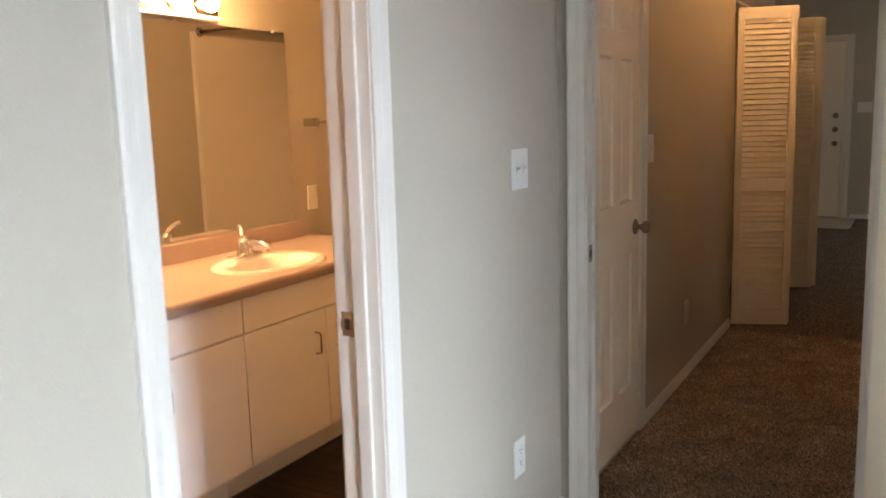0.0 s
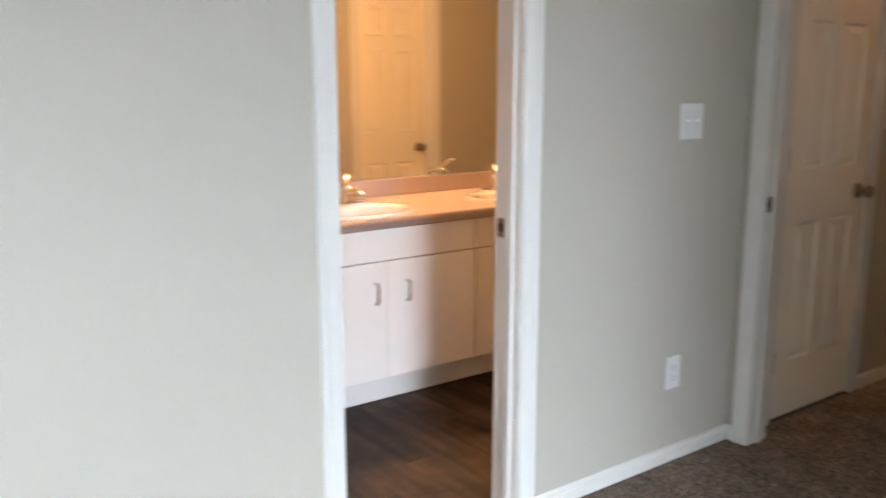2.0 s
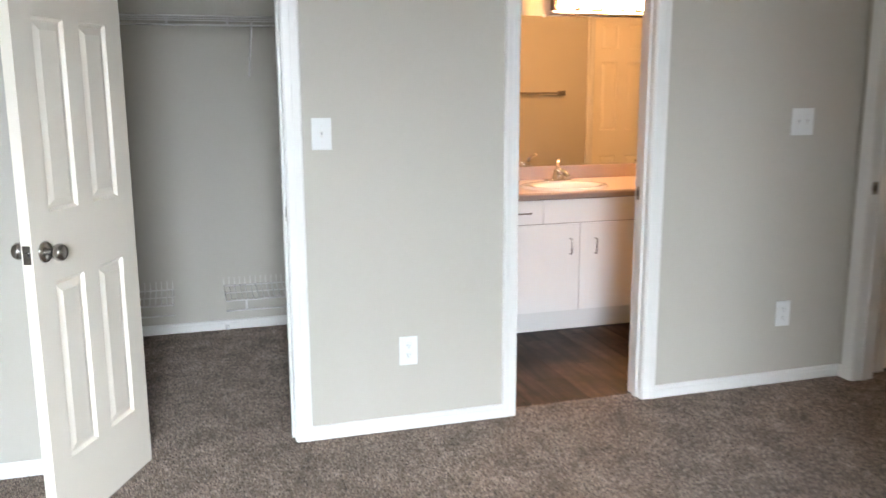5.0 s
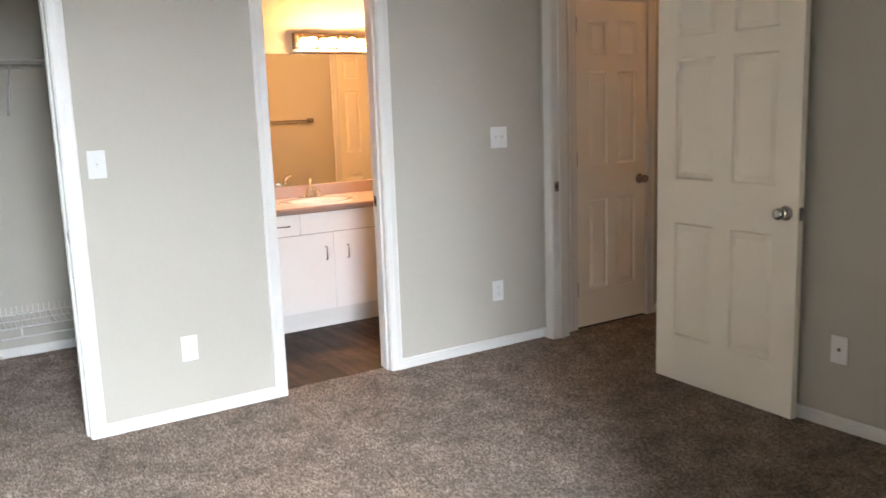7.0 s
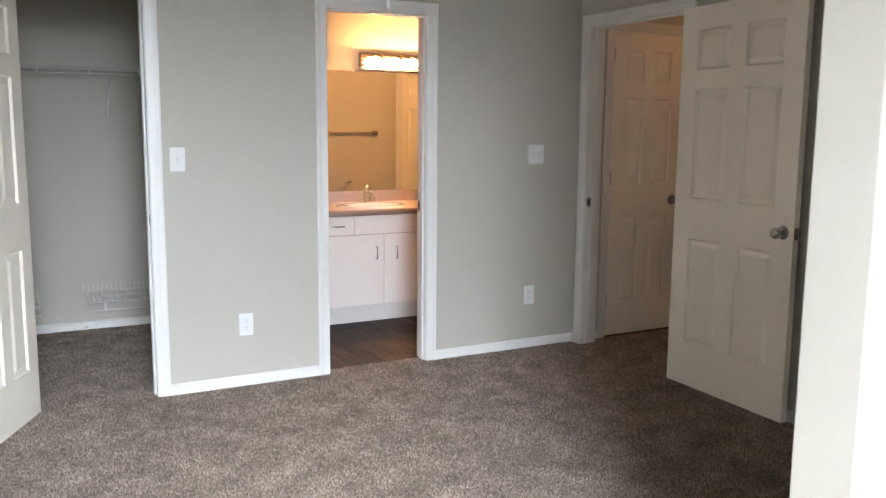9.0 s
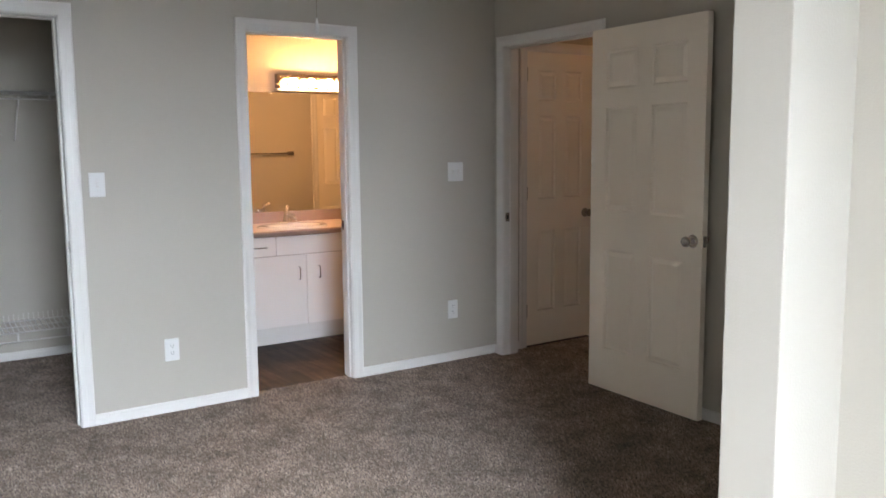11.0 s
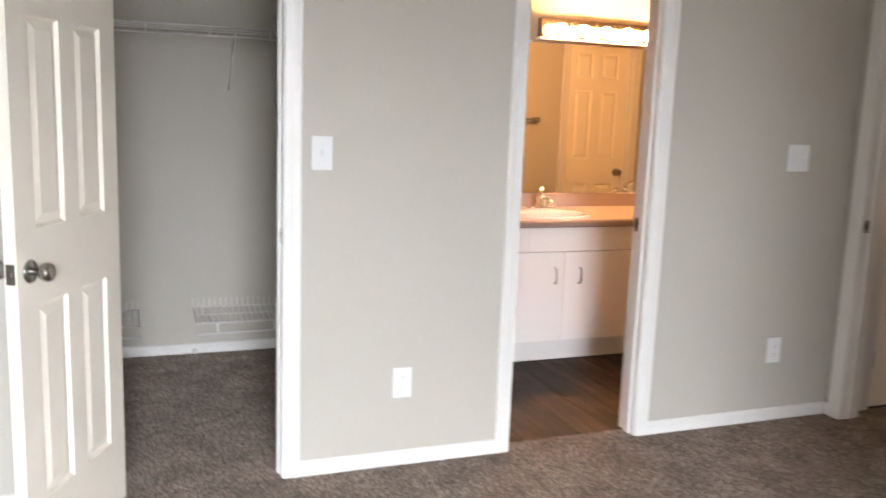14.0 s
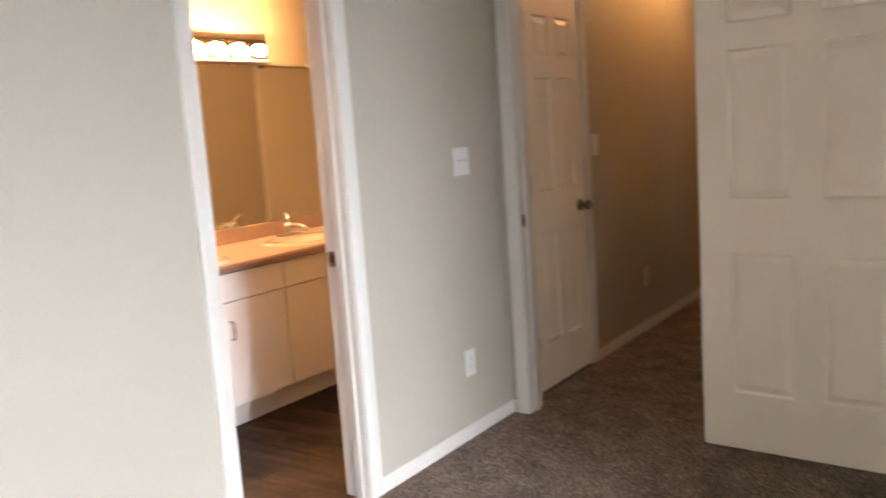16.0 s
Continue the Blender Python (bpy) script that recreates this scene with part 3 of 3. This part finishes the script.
def slab_front(name, parent, x0, x1, z0, z1):
    return part(name, boxed(x0 + 0.0018, x1 - 0.0018, VF - 0.018, VF, z0 + 0.0018, z1 - 0.0018, bevel=0.0012), LAMINATE, parent)


def pull(parent, x, z, flat=False):
    bm = bmesh.new()
    half = 0.044
    pts = [(0, -0.0, -half), (0, -0.022, -half + 0.002), (0, -0.027, -half + 0.010), (0, -0.027, half - 0.010), (0, -0.022, half - 0.002), (0, 0.0, half)]
    tube(bm, pts, 0.0042, 8)
    if flat:
        bm.transform(pose(0, 0, 0, 0, 90, 0))
    ob = part("pull", bm, NICKEL, parent, "slim metal bar pull", True)
    ob.location = (x, VF - 0.018, z)


def vanity(x0, x1, label):
    root = thing("vanity_cabinet", label, "cabinet", group="vanity cabinets")
    part("body", boxed(x0, x1, VF + 0.001, YB - 0.002, 0.137, VT), EDGE, root, "brown particle-board carcass")
    part("toe_kick", boxed(x0, x1, VF + 0.115, VF + 0.135, -0.012, 0.137), KICK, root, "pale recessed toe kick board")
    return root


first = vanity(0.525, 1.21, "white laminate vanity drawer cabinet with metal pulls")
for x0, x1 in ((0.525, 0.868), (0.868, 1.21)):
    slab_front("drawer_front", first, x0, x1, 0.645, VT)
    slab_front("door", first, x0, x1, 0.137, 0.643)
second = vanity(1.212, 2.15, "white laminate vanity cabinet with two doors below a sink")
pull(slab_front("drawer_front", second, 1.212, 1.455, 0.645, VT), 1.335, 0.712, True)
slab_front("false_front", second, 1.455, 2.15, 0.645, VT)
pull(slab_front("door", second, 1.212, 1.682, 0.137, 0.643), 1.621, 0.512)
pull(slab_front("door", second, 1.682, 2.15, 0.137, 0.643), 1.777, 0.508)
third = vanity(2.152, 3.24, "white laminate vanity cabinet with two doors below a sink")
slab_front("false_front", third, 2.152, 2.86, 0.645, VT)
slab_front("drawer_front", third, 2.86, 3.24, 0.645, VT)
pull(slab_front("door", third, 2.152, 2.63, 0.137, 0.643), 2.558, 0.51)
pull(slab_front("door", third, 2.63, 3.24, 0.137, 0.643), 2.70, 0.51)


def oval(bm, cx, cy, rings, steps=40):
    """Nested ovals (half width, half depth, height, shift in depth), bridged."""
    loops = [[bm.verts.new((cx + a * math.cos(2 * math.pi * k / steps), cy + shift + b * math.sin(2 * math.pi * k / steps), z)) for k in range(steps)] for a, b, z, shift in rings]
    for p, q in zip(loops, loops[1:]):
        for k in range(steps):
            j = (k + 1) % steps
            bm.faces.new((p[k], p[j], q[j], q[k]))
    return loops


SINKS = ((1.675, 1.25), (2.545, 1.25))
worktop = thing("countertop", "mauve tan laminate vanity top with a rolled edge and backsplash", "countertop")
# top sheet with two oval cut-outs
bm = bmesh.new()
steps = 40
xs = [0.525] + [(SINKS[0][0] + SINKS[1][0]) / 2] + [3.31]
for n, (cx, cy) in enumerate(SINKS):
    x0, x1, y0, y1 = xs[n], xs[n + 1], VF - 0.035, YB - 0.002
    inner = [(cx + 0.205 * math.cos(2 * math.pi * k / steps), cy + 0.150 * math.sin(2 * math.pi * k / steps)) for k in range(steps)]
    outer = []
    for px, py in inner:
        dx, dy = px - cx, py - cy
        s = min(((x1 if dx > 0 else x0) - cx) / dx if abs(dx) > 1e-6 else 1e9, ((y1 if dy > 0 else y0) - cy) / dy if abs(dy) > 1e-6 else 1e9)
        outer.append((cx + dx * s, cy + dy * s))
    vi = [bm.verts.new((*p, 0.825)) for p in inner]
    vo = [bm.verts.new((*p, 0.825)) for p in outer]
    for k in range(steps):
        j = (k + 1) % steps
        bm.faces.new((vi[k], vi[j], vo[j], vo[k]))
    corners = [(x0, y0), (x1, y0), (x1, y1), (x0, y1)]
    for k in range(steps):
        j = (k + 1) % steps
        a, b = outer[k], outer[j]
        if abs(a[0] - b[0]) > 1e-6 and abs(a[1] - b[1]) > 1e-6:
            c = min(corners, key=lambda p: abs(p[0] - a[0]) + abs(p[1] - a[1]) + abs(p[0] - b[0]) + abs(p[1] - b[1]))
            bm.faces.new((vo[k], vo[j], bm.verts.new((*c, 0.825))))
part("top_sheet", bm, COUNTER, worktop)
roll = [(0, 0), (-0.012, -0.001), (-0.020, -0.006), (-0.024, -0.014), (-0.024, -0.034), (-0.018, -0.040), (0, -0.040)]
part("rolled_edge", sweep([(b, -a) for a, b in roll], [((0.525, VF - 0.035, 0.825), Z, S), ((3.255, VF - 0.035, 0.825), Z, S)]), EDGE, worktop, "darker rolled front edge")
part("backsplash", boxed(0.525, 3.255, YB - 0.022, YB - 0.001, 0.826, 0.908, bevel=0.004), COUNTER, worktop)
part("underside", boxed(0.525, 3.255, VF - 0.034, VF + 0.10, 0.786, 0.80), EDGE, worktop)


def sink(cx, cy):
    root = thing("sink_basin", "white oval drop-in sink set in the vanity top", "sink", group="vanity sinks")
    bm = bmesh.new()
    rings = [(0.262, 0.210, 0.8255, 0), (0.261, 0.209, 0.833, 0), (0.254, 0.202, 0.838, 0), (0.240, 0.188, 0.8385, -0.002), (0.206, 0.142, 0.837, -0.028), (0.197, 0.134, 0.829, -0.030), (0.184, 0.124, 0.79, -0.030), (0.145, 0.10, 0.735, -0.030), (0.07, 0.05, 0.705, -0.030), (0.022, 0.022, 0.70, -0.030)]
    loops = oval(bm, cx, cy, rings)
    bm.faces.new(loops[-1])
    part("basin", bm, PORCELAIN, root, "", True)
    part("drain", lathe([(0, 0.7045), (0.014, 0.7045), (0.020, 0.703), (0.021, 0.7005)], pose(cx, cy - 0.03, 0), 16), CHROME, root, "chrome drain ring", True)


def faucet(cx, cy, lean):
    """A centre-set faucet: base plate, body, low spout and a lever on top."""
    root = thing("faucet", "chrome single-lever faucet behind the sink", "faucet", pose(cx, cy, 0.838) @ Matrix.Scale(1.06, 4), group="vanity faucets")
    bm = boxed(-0.078, 0.078, -0.026, 0.026, 0, 0.014, bevel=0.006)
    part("base_plate", bm, CHROME, root, "", True)
    part("body", lathe([(0.038, 0.012), (0.032, 0.022), (0.027, 0.046), (0.026, 0.060), (0.019, 0.074), (0, 0.078)]), CHROME, root, "", True)
    bm = bmesh.new()
    tube(bm, [(0, -0.006, 0.046), (0, -0.045, 0.060), (0, -0.090, 0.058), (0, -0.122, 0.046), (0, -0.130, 0.034)], 0.0150, 12)
    part("spout", bm, CHROME, root, "", True)
    bm = bmesh.new()
    tube(bm, [(0, -0.004, 0.062), (lean * 0.002, 0.006, 0.088), (lean * 0.008, 0.022, 0.106), (lean * 0.016, 0.042, 0.118), (lean * 0.020, 0.054, 0.121)], 0.0085, 10)
    bm.transform(Matrix.Diagonal((1.4, 1, 1, 1)))
    part("lever", bm, CHROME, root, "flat chrome lever", True)
    part("overflow_rod", lathe([(0, 0.0), (0.003, 0), (0.003, 0.03), (0.006, 0.034), (0.005, 0.042), (0, 0.043)], pose(0, 0.030, 0.012), 10), CHROME, root, "", True)


for n, (cx, cy) in enumerate(SINKS):
    sink(cx, cy)
    faucet(cx + 0.03, cy + 0.160, 1.0)

glass_plate = thing("wall_mirror", "large frameless mirror above the vanity", "mirror")
part("mirror_plate", boxed(0.53, 3.185, YB - 0.008, YB - 0.002, 0.911, 1.818), MIRROR, glass_plate)
part("bottom_channel", boxed(0.53, 3.185, YB - 0.014, YB - 0.0085, 0.9085, 0.9175, bevel=0.001), CHROME, glass_plate, "slim metal channel under the mirror")
for x in (0.9, 1.7, 2.5, 3.1):
    for z in (1.818,):
        part("mirror_clip", boxed(x - 0.010, x + 0.010, YB - 0.012, YB - 0.0085, z - 0.008, z + 0.008, bevel=0.001), PLATE, glass_plate, "small clear clip")

light_bar = thing("vanity_light", "chrome vanity light bar with six lit globe bulbs", "light fixture")
# box front darkened in colour for the room it mirrors between the bulbs
part("back_box", boxed(1.742, 2.712, YB - 0.050, YB - 0.001, 1.848, 1.957, bevel=0.004), SATIN, light_bar)
# chrome lip below the bulbs; its bright reflection is painted on as white
bm = bmesh.new()
lip = [(1.832, 0.001), (1.832, 0.058), (1.835, 0.060), (1.8455, 0.057), (1.8455, 0.001)]
rings = [[bm.verts.new((x, YB - out, z)) for z, out in lip] for x in (1.738, 2.716)]
for k in range(5):
    bm.faces.new((rings[0][k], rings[0][(k + 1) % 5], rings[1][(k + 1) % 5], rings[1][k]))
bm.faces.new(rings[0]), bm.faces.new(rings[1])
part("lower_rim", bm, TRIM, light_bar, "lower chrome rim coloured white for the bulbs' glint")
for k in range(6):
    x = 1.842 + 0.152 * k
    cup = part("socket_cup", lathe([(0.024, 0), (0.024, 0.016), (0.018, 0.020), (0.016, 0.020)], pose(x, YB - 0.050, 1.889, 90), 16), CHROME, light_bar, "", True)
    part("bulb", lathe([(0.013, 0.012), (0.016, 0.026), (0.026, 0.040), (0.0335, 0.054), (0.0355, 0.066), (0.034, 0.078), (0.027, 0.090), (0.015, 0.098), (0, 0.101)], pose(x, YB - 0.050, 1.889, 90), 20), BULB, cup, "lit clear-white globe bulb", True)


def towel_bar(m, length, label):
    root = thing("towel_bar", label, "towel bar", m)
    for x in (0, length):
        part("post", boxed(x - 0.020, x + 0.020, -0.072, 0, -0.020, 0.020, bevel=0.004), NICKEL, root, "square metal post")
    part("bar", boxed(0.0, length, -0.066, -0.050, -0.008, 0.008, bevel=0.002), NICKEL, root)


towel_bar(pose(2.52, WT, 1.346, 0, 0, 180), 0.61, "satin metal towel bar on the bathroom wall")
towel_bar(pose(3.325, YB, 1.39), 0.40, "satin metal towel bar beside the mirror")

tub = thing("bathtub", "cream bathtub with a high wall surround", "bathtub")
part("apron", boxed(4.12, 4.18, HY + WT + 0.03, YB - 0.002, -0.012, 0.40, bevel=0.012), SURROUND, tub)
part("basin", boxed(4.18, 5.16, HY + WT + 0.03, YB - 0.002, -0.012, 0.32, bevel=0.01), SURROUND, tub)
part("surround_panel", boxed(5.175, 5.195, HY + WT + 0.03, YB - 0.004, 0.32, 1.98), SURROUND, tub, "tall cream surround panel")
part("surround_panel", boxed(4.115, 5.175, HY + WT + 0.002, HY + WT + 0.028, 0.32, 1.98), SURROUND, tub, "tall cream surround panel")
part("surround_trim", boxed(4.087, 4.115, HY + WT + 0.001, HY + WT + 0.034, 0, 2.00, bevel=0.004), TRIM, tub, "white edge trim")
rod = thing("shower_rod", "metal shower curtain rod over the tub", "shower rod")
bm = bmesh.new()
tube(bm, [(4.15, HY + WT + 0.034, 2.0), (4.15, YB, 2.0)], 0.0125, 12)
part("rod", bm, NICKEL, rod, "", True)
part("flange", lathe([(0, 0), (0.032, 0), (0.030, 0.008), (0.016, 0.016)], pose(4.15, HY + WT + 0.028, 2.0, -90), 16), NICKEL, rod, "", True)

# ---- closet ----


def wire_shelf(name, label, x0, x1, z, depth, lip=0.032, upturn=0.0, pitch=0.0254, drops=0.30, tilt=0.0, thick=0.0017, first_tie=0.11):
    """A coated wire shelf against the closet's back wall: rails, front lip with ties, and cross wires."""
    root = thing(name, label, "wire shelf", group="closet shelves")
    yf = YC - depth
    for y, dz, r, nm in ((yf, 0.0, 0.0052, "front_rail"), (yf, -lip, 0.0052, "lip_rail"), (yf + depth / 2, tilt / 2, 0.003, "middle_rail"), (YC - 0.008, tilt, 0.0035, "back_rail")):
        bm = bmesh.new()
        tube(bm, [(x0, y, z + dz), (x1, y, z + dz)], r, 8)
        part(nm, bm, WIRE, root, "", True)
    x = x0 + first_tie
    while x < x1:
        part("lip_tie", boxed(x - 0.006, x + 0.006, yf - 0.004, yf + 0.004, z - lip, z, bevel=0.001), WIRE, root)
        x += drops
    shared = None
    for k in range(int((x1 - x0) / pitch) + 1):
        x = x0 + k * pitch
        if shared is None:
            pts = [(0, yf, z + 0.004), (0, YC - 0.010, z + tilt + 0.004)]
            if upturn:
                pts.append((0, YC - 0.006, z + tilt + upturn))
            bm = bmesh.new()
            tube(bm, pts, thick, 5)
            ob = part("wire", bm, WIRE, root)
            shared = ob.data
        else:
            ob = new("wire", shared)
            ob.parent = root
        ob.location = (x, 0, 0)
    return root


def brace(root, x, z, depth):
    bm = bmesh.new()
    yf = YC - depth
    tube(bm, [(x, yf + 0.004, z - 0.030), (x, yf + 0.02, z - 0.055), (x, YC - 0.025, z - 0.275), (x, YC - 0.006, z - 0.300)], 0.0055, 8)
    part("brace", bm, WIRE, root, "diagonal support brace", True)


top = wire_shelf("closet_shelf", "white wire closet shelf with diagonal braces", -1.74, 0.225, 1.760, 0.305, lip=0.044, first_tie=0.061)
brace(top, -1.02, 1.760, 0.305)
brace(top, -0.055, 1.760, 0.305)
wire_shelf("shoe_shelf", "low white wire shoe shelf with upturned prongs", -1.20, -0.53, 0.233, 0.25, lip=0.058, upturn=0.050, tilt=0.03, pitch=0.030, thick=0.0024)
wire_shelf("shoe_shelf", "low white wire shoe shelf with upturned prongs", -0.256, 0.22, 0.233, 0.25, lip=0.058, upturn=0.050, tilt=0.03, pitch=0.030, thick=0.0024)
track = thing("shelf_track", "tall white shelf track on the closet side wall", "shelf track")
part("track", boxed(0.221, 0.2345, 1.40, 1.42, 0.075, 1.73, bevel=0.002), WIRE, track)
for z in (1.45, 1.10, 0.86, 0.65, 0.42):
    side = thing("side_shelf", "narrow white wire shelf on the closet side wall", "wire shelf", group="closet side shelves")
    for dz, nm in ((0, "front_rail"), (-0.030, "lip_rail")):
        bm = bmesh.new()
        tube(bm, [(0.190, 1.405, z + dz), (0.190, 1.10, z + dz)], 0.0035, 6)
        part(nm, bm, WIRE, side, "", True)
    bm = bmesh.new()
    tube(bm, [(0.2335, 1.405, z), (0.188, 1.405, z), (0.188, 1.405, z - 0.030)], 0.0025, 6)
    wire = part("wire", bm, WIRE, side, "", True)
    for k in range(1, 11):
        ob = new("wire", wire.data)
        ob.parent, ob.location = side, (0, -0.028 * k, 0)
cap = thing("cable_stub", "small grey cable stub at the closet baseboard", "cable")
part("stub", lathe([(0, 0), (0.012, 0), (0.014, 0.02), (0.008, 0.03), (0, 0.03)], pose(-0.247, YC - 0.018, 0.0), 10), KICK, cap, "", True)

# ---- hall ----


def louver_leaf(parent, m, w=0.335, h=1.985):
    """One bifold leaf: stiles, rails and slanted slats."""
    leaf = part("leaf", boxed(0, 0.038, -0.014, 0.014, 0, h, bevel=0.002), LOUVER, parent)
    leaf.matrix_basis = m
    part("stile", boxed(w - 0.038, w, -0.014, 0.014, 0, h, bevel=0.002), LOUVER, leaf)
    for z0, z1 in ((0, 0.10), (0.86, 0.94), (h - 0.07, h)):
        part("rail", boxed(0.038, w - 0.038, -0.013, 0.013, z0, z1, bevel=0.001), LOUVER, leaf)
    slat = None
    for z0, z1 in ((0.10, 0.86), (0.94, h - 0.07)):
        n = int((z1 - z0) / 0.0325)
        for k in range(n):
            if slat is None:
                slat = part("slat", boxed(0.036, w - 0.036, -0.0152, 0.0152, -0.0028, 0.0028), LOUVER, leaf)
                ob = slat
            else:
                ob = new("slat", slat.data)
                ob.parent = leaf
            ob.location, ob.rotation_euler = (0, 0, z0 + (k + 0.5) * (z1 - z0) / n), (radians(60), 0, 0)


for ax, ay, bx, by, gap, tall in ((5.468, -0.034, 5.585, -0.352, 0.10, 1.985), (6.815, -0.060, 6.92, -0.40, -0.10, 2.02)):
    root = thing("bifold_door", "cream louvered bifold closet door folded open", "door", group="hall closet doors")
    turn = math.degrees(math.atan2(by - ay, bx - ax))
    louver_leaf(root, pose(ax, ay, 0.018, 0, 0, turn), 0.345, tall)
    louver_leaf(root, pose(ax + gap, ay + 0.01, 0.018, 0, 0, turn - math.copysign(6, gap)), 0.345, tall)
for u0, u1, z0, z1 in ((5.455, 5.467, 0, 2.06), (6.848, 6.86, 0, 2.06), (5.467, 6.848, 2.045, 2.06)):
    setting("trim_closet_lining", boxed(u0, u1, HY - 0.001, HY + WT, z0, z1), TRIM, "white lining of the hall closet opening", "trim")

lamp = thing("hall_light", "round glass ceiling light glowing warm in the hall", "ceiling light", pose(4.65, -0.38, LH))
part("pan", lathe([(0, 0), (0.13, 0), (0.13, -0.018), (0.12, -0.022)]), CHROME, lamp, "", True)
part("shade", lathe([(0.122, -0.020), (0.127, -0.045), (0.118, -0.070)]), HALL_GLOW, lamp, "lit frosted glass ring", True)
part("cap", lathe([(0.126, -0.068), (0.118, -0.084), (0.07, -0.110), (0, -0.118)]), BRONZE, lamp, "dark metal bowl", True)

entry = thing("entry_door", "white entry door with brass deadbolts and a chain", "door")
part("slab", boxed(11.385, 11.42, -0.205, 0.70, 0.02, 2.16, bevel=0.003), DOOR, entry)
for z in (0.93, 1.10, 1.27):
    part("lock", lathe([(0, 0), (0.033, 0), (0.033, 0.006), (0.022, 0.020), (0.024, 0.05), (0.012, 0.062), (0, 0.062)], pose(11.385, -0.125, z, 0, -90), 16), BRONZE, entry, "dark round lock knob", True)
trim_entry = thing("trim_entry_door", "white casing round the entry door", "door frame", kind="structure")
part("jamb", boxed(11.37, 11.42, -0.24, -0.208, 0, 2.17), TRIM, trim_entry)
part("casing", sweep(CASING, [((11.42, -0.24, 0), (0, -1, 0), W), ((11.42, -0.24, 2.17), (0, -1, 1), W)]), TRIM, trim_entry)
part("head_casing", boxed(11.40, 11.42, -0.302, 0.80, 2.17, 2.235), TRIM, trim_entry)
part("jamb", boxed(11.37, 11.42, 0.703, 0.735, 0, 2.17), TRIM, trim_entry)
part("casing", sweep(CASING, [((11.42, 0.735, 0), (0, 1, 0), W), ((11.42, 0.735, 2.17), (0, 1, 1), W)]), TRIM, trim_entry)

# ---- pieces of the bath floor ----
plank_mesh = {}
x, n = 0.53, 0
while x < 4.05:
    y = 0.079 - (0.0, 0.43, 0.85, 0.2, 0.61)[n % 5]
    while y < 1.14:
        a, b = max(y, 0.079), min(y + 0.914, 1.14)
        if b - a > 0.02:
            key = (round(a, 3), round(b, 3))
            if key not in plank_mesh:
                ob = mesh_object("plank", boxed(0.0006, 0.1514, a + 0.0006, b - 0.0006, -0.014, -0.008, bevel=0.0006), PLANK)
                plank_mesh[key] = ob.data
            else:
                ob = new("plank", plank_mesh[key])
            ob.location = (x, 0, 0)
            ob.parent = bpy.data.objects["floor_bath"]
        y += 0.914
    x, n = x + 0.152, n + 1


# ---- pile of the carpet ----


def pile(regions, height):
    """Tapered leaning tufts over rectangles (x0, x1, y0, y1, spacing), as one mesh."""
    rng = np.random.default_rng(7)
    spots = []
    for x0, x1, y0, y1, gap in regions:
        nx, ny = int((x1 - x0) / gap), int((y1 - y0) / gap)
        gx, gy = np.meshgrid(np.arange(nx), np.arange(ny))
        px = x0 + (gx.ravel() + 0.5 + rng.uniform(-0.5, 0.5, nx * ny)) * gap
        py = y0 + (gy.ravel() + 0.5 + rng.uniform(-0.5, 0.5, nx * ny)) * gap
        spots.append(np.c_[px, py, np.full(nx * ny, gap)])
    spots = np.concatenate(spots)
    n = len(spots)
    turn = rng.uniform(0, 2 * np.pi, n)
    lean = rng.uniform(0, 2 * np.pi, n)
    reach = rng.uniform(0.001, 0.007, n)
    wide = spots[:, 2] * rng.uniform(0.50, 0.72, n)
    tall = height * rng.uniform(0.55, 1.0, n)
    verts = np.zeros((n, 4, 3))
    for k in range(3):
        a = turn + 2 * np.pi * k / 3
        verts[:, k, 0] = spots[:, 0] + wide * np.cos(a)
        verts[:, k, 1] = spots[:, 1] + wide * np.sin(a)
        verts[:, k, 2] = -0.003
    verts[:, 3, 0] = spots[:, 0] + reach * np.cos(lean)
    verts[:, 3, 1] = spots[:, 1] + reach * np.sin(lean)
    verts[:, 3, 2] = tall
    first = 4 * np.arange(n)[:, None, None]
    faces = first + np.array([[0, 1, 3], [1, 2, 3], [2, 0, 3]])[None]
    data = bpy.data.meshes.new("tufts")
    data.vertices.add(4 * n)
    data.vertices.foreach_set("co", verts.ravel())
    data.loops.add(9 * n)
    data.loops.foreach_set("vertex_index", faces.ravel().astype(np.int32))
    data.polygons.add(3 * n)
    data.polygons.foreach_set("loop_start", np.arange(0, 9 * n, 3, dtype=np.int32))
    data.update(calc_edges=True)
    data.materials.append(YARN)
    ob = new("tufts", data)
    ob.parent = bpy.data.objects["floor"]
    return tagged(ob, "brown and grey carpet tufts", kind="stuff")


pile([
    (WX + 0.014, 2.56, -3.26, -0.014, 0.0085),
    (WX + 0.014, 0.89, -5.39, -3.26, 0.0140),
    (BA0 + 0.002, BA1 - 0.002, -0.014, 0.078, 0.0072),
    (CL0 + 0.002, CL1 - 0.002, -0.014, WT, 0.0080),
    (-1.30, 0.220, WT, YC - 0.014, 0.0080),
    (2.56, XB2, HA0 + 0.002, HA1 - 0.002, 0.0080),
    (XB2, 5.40, -1.07, HY - 0.014, 0.0095),
], 0.011)
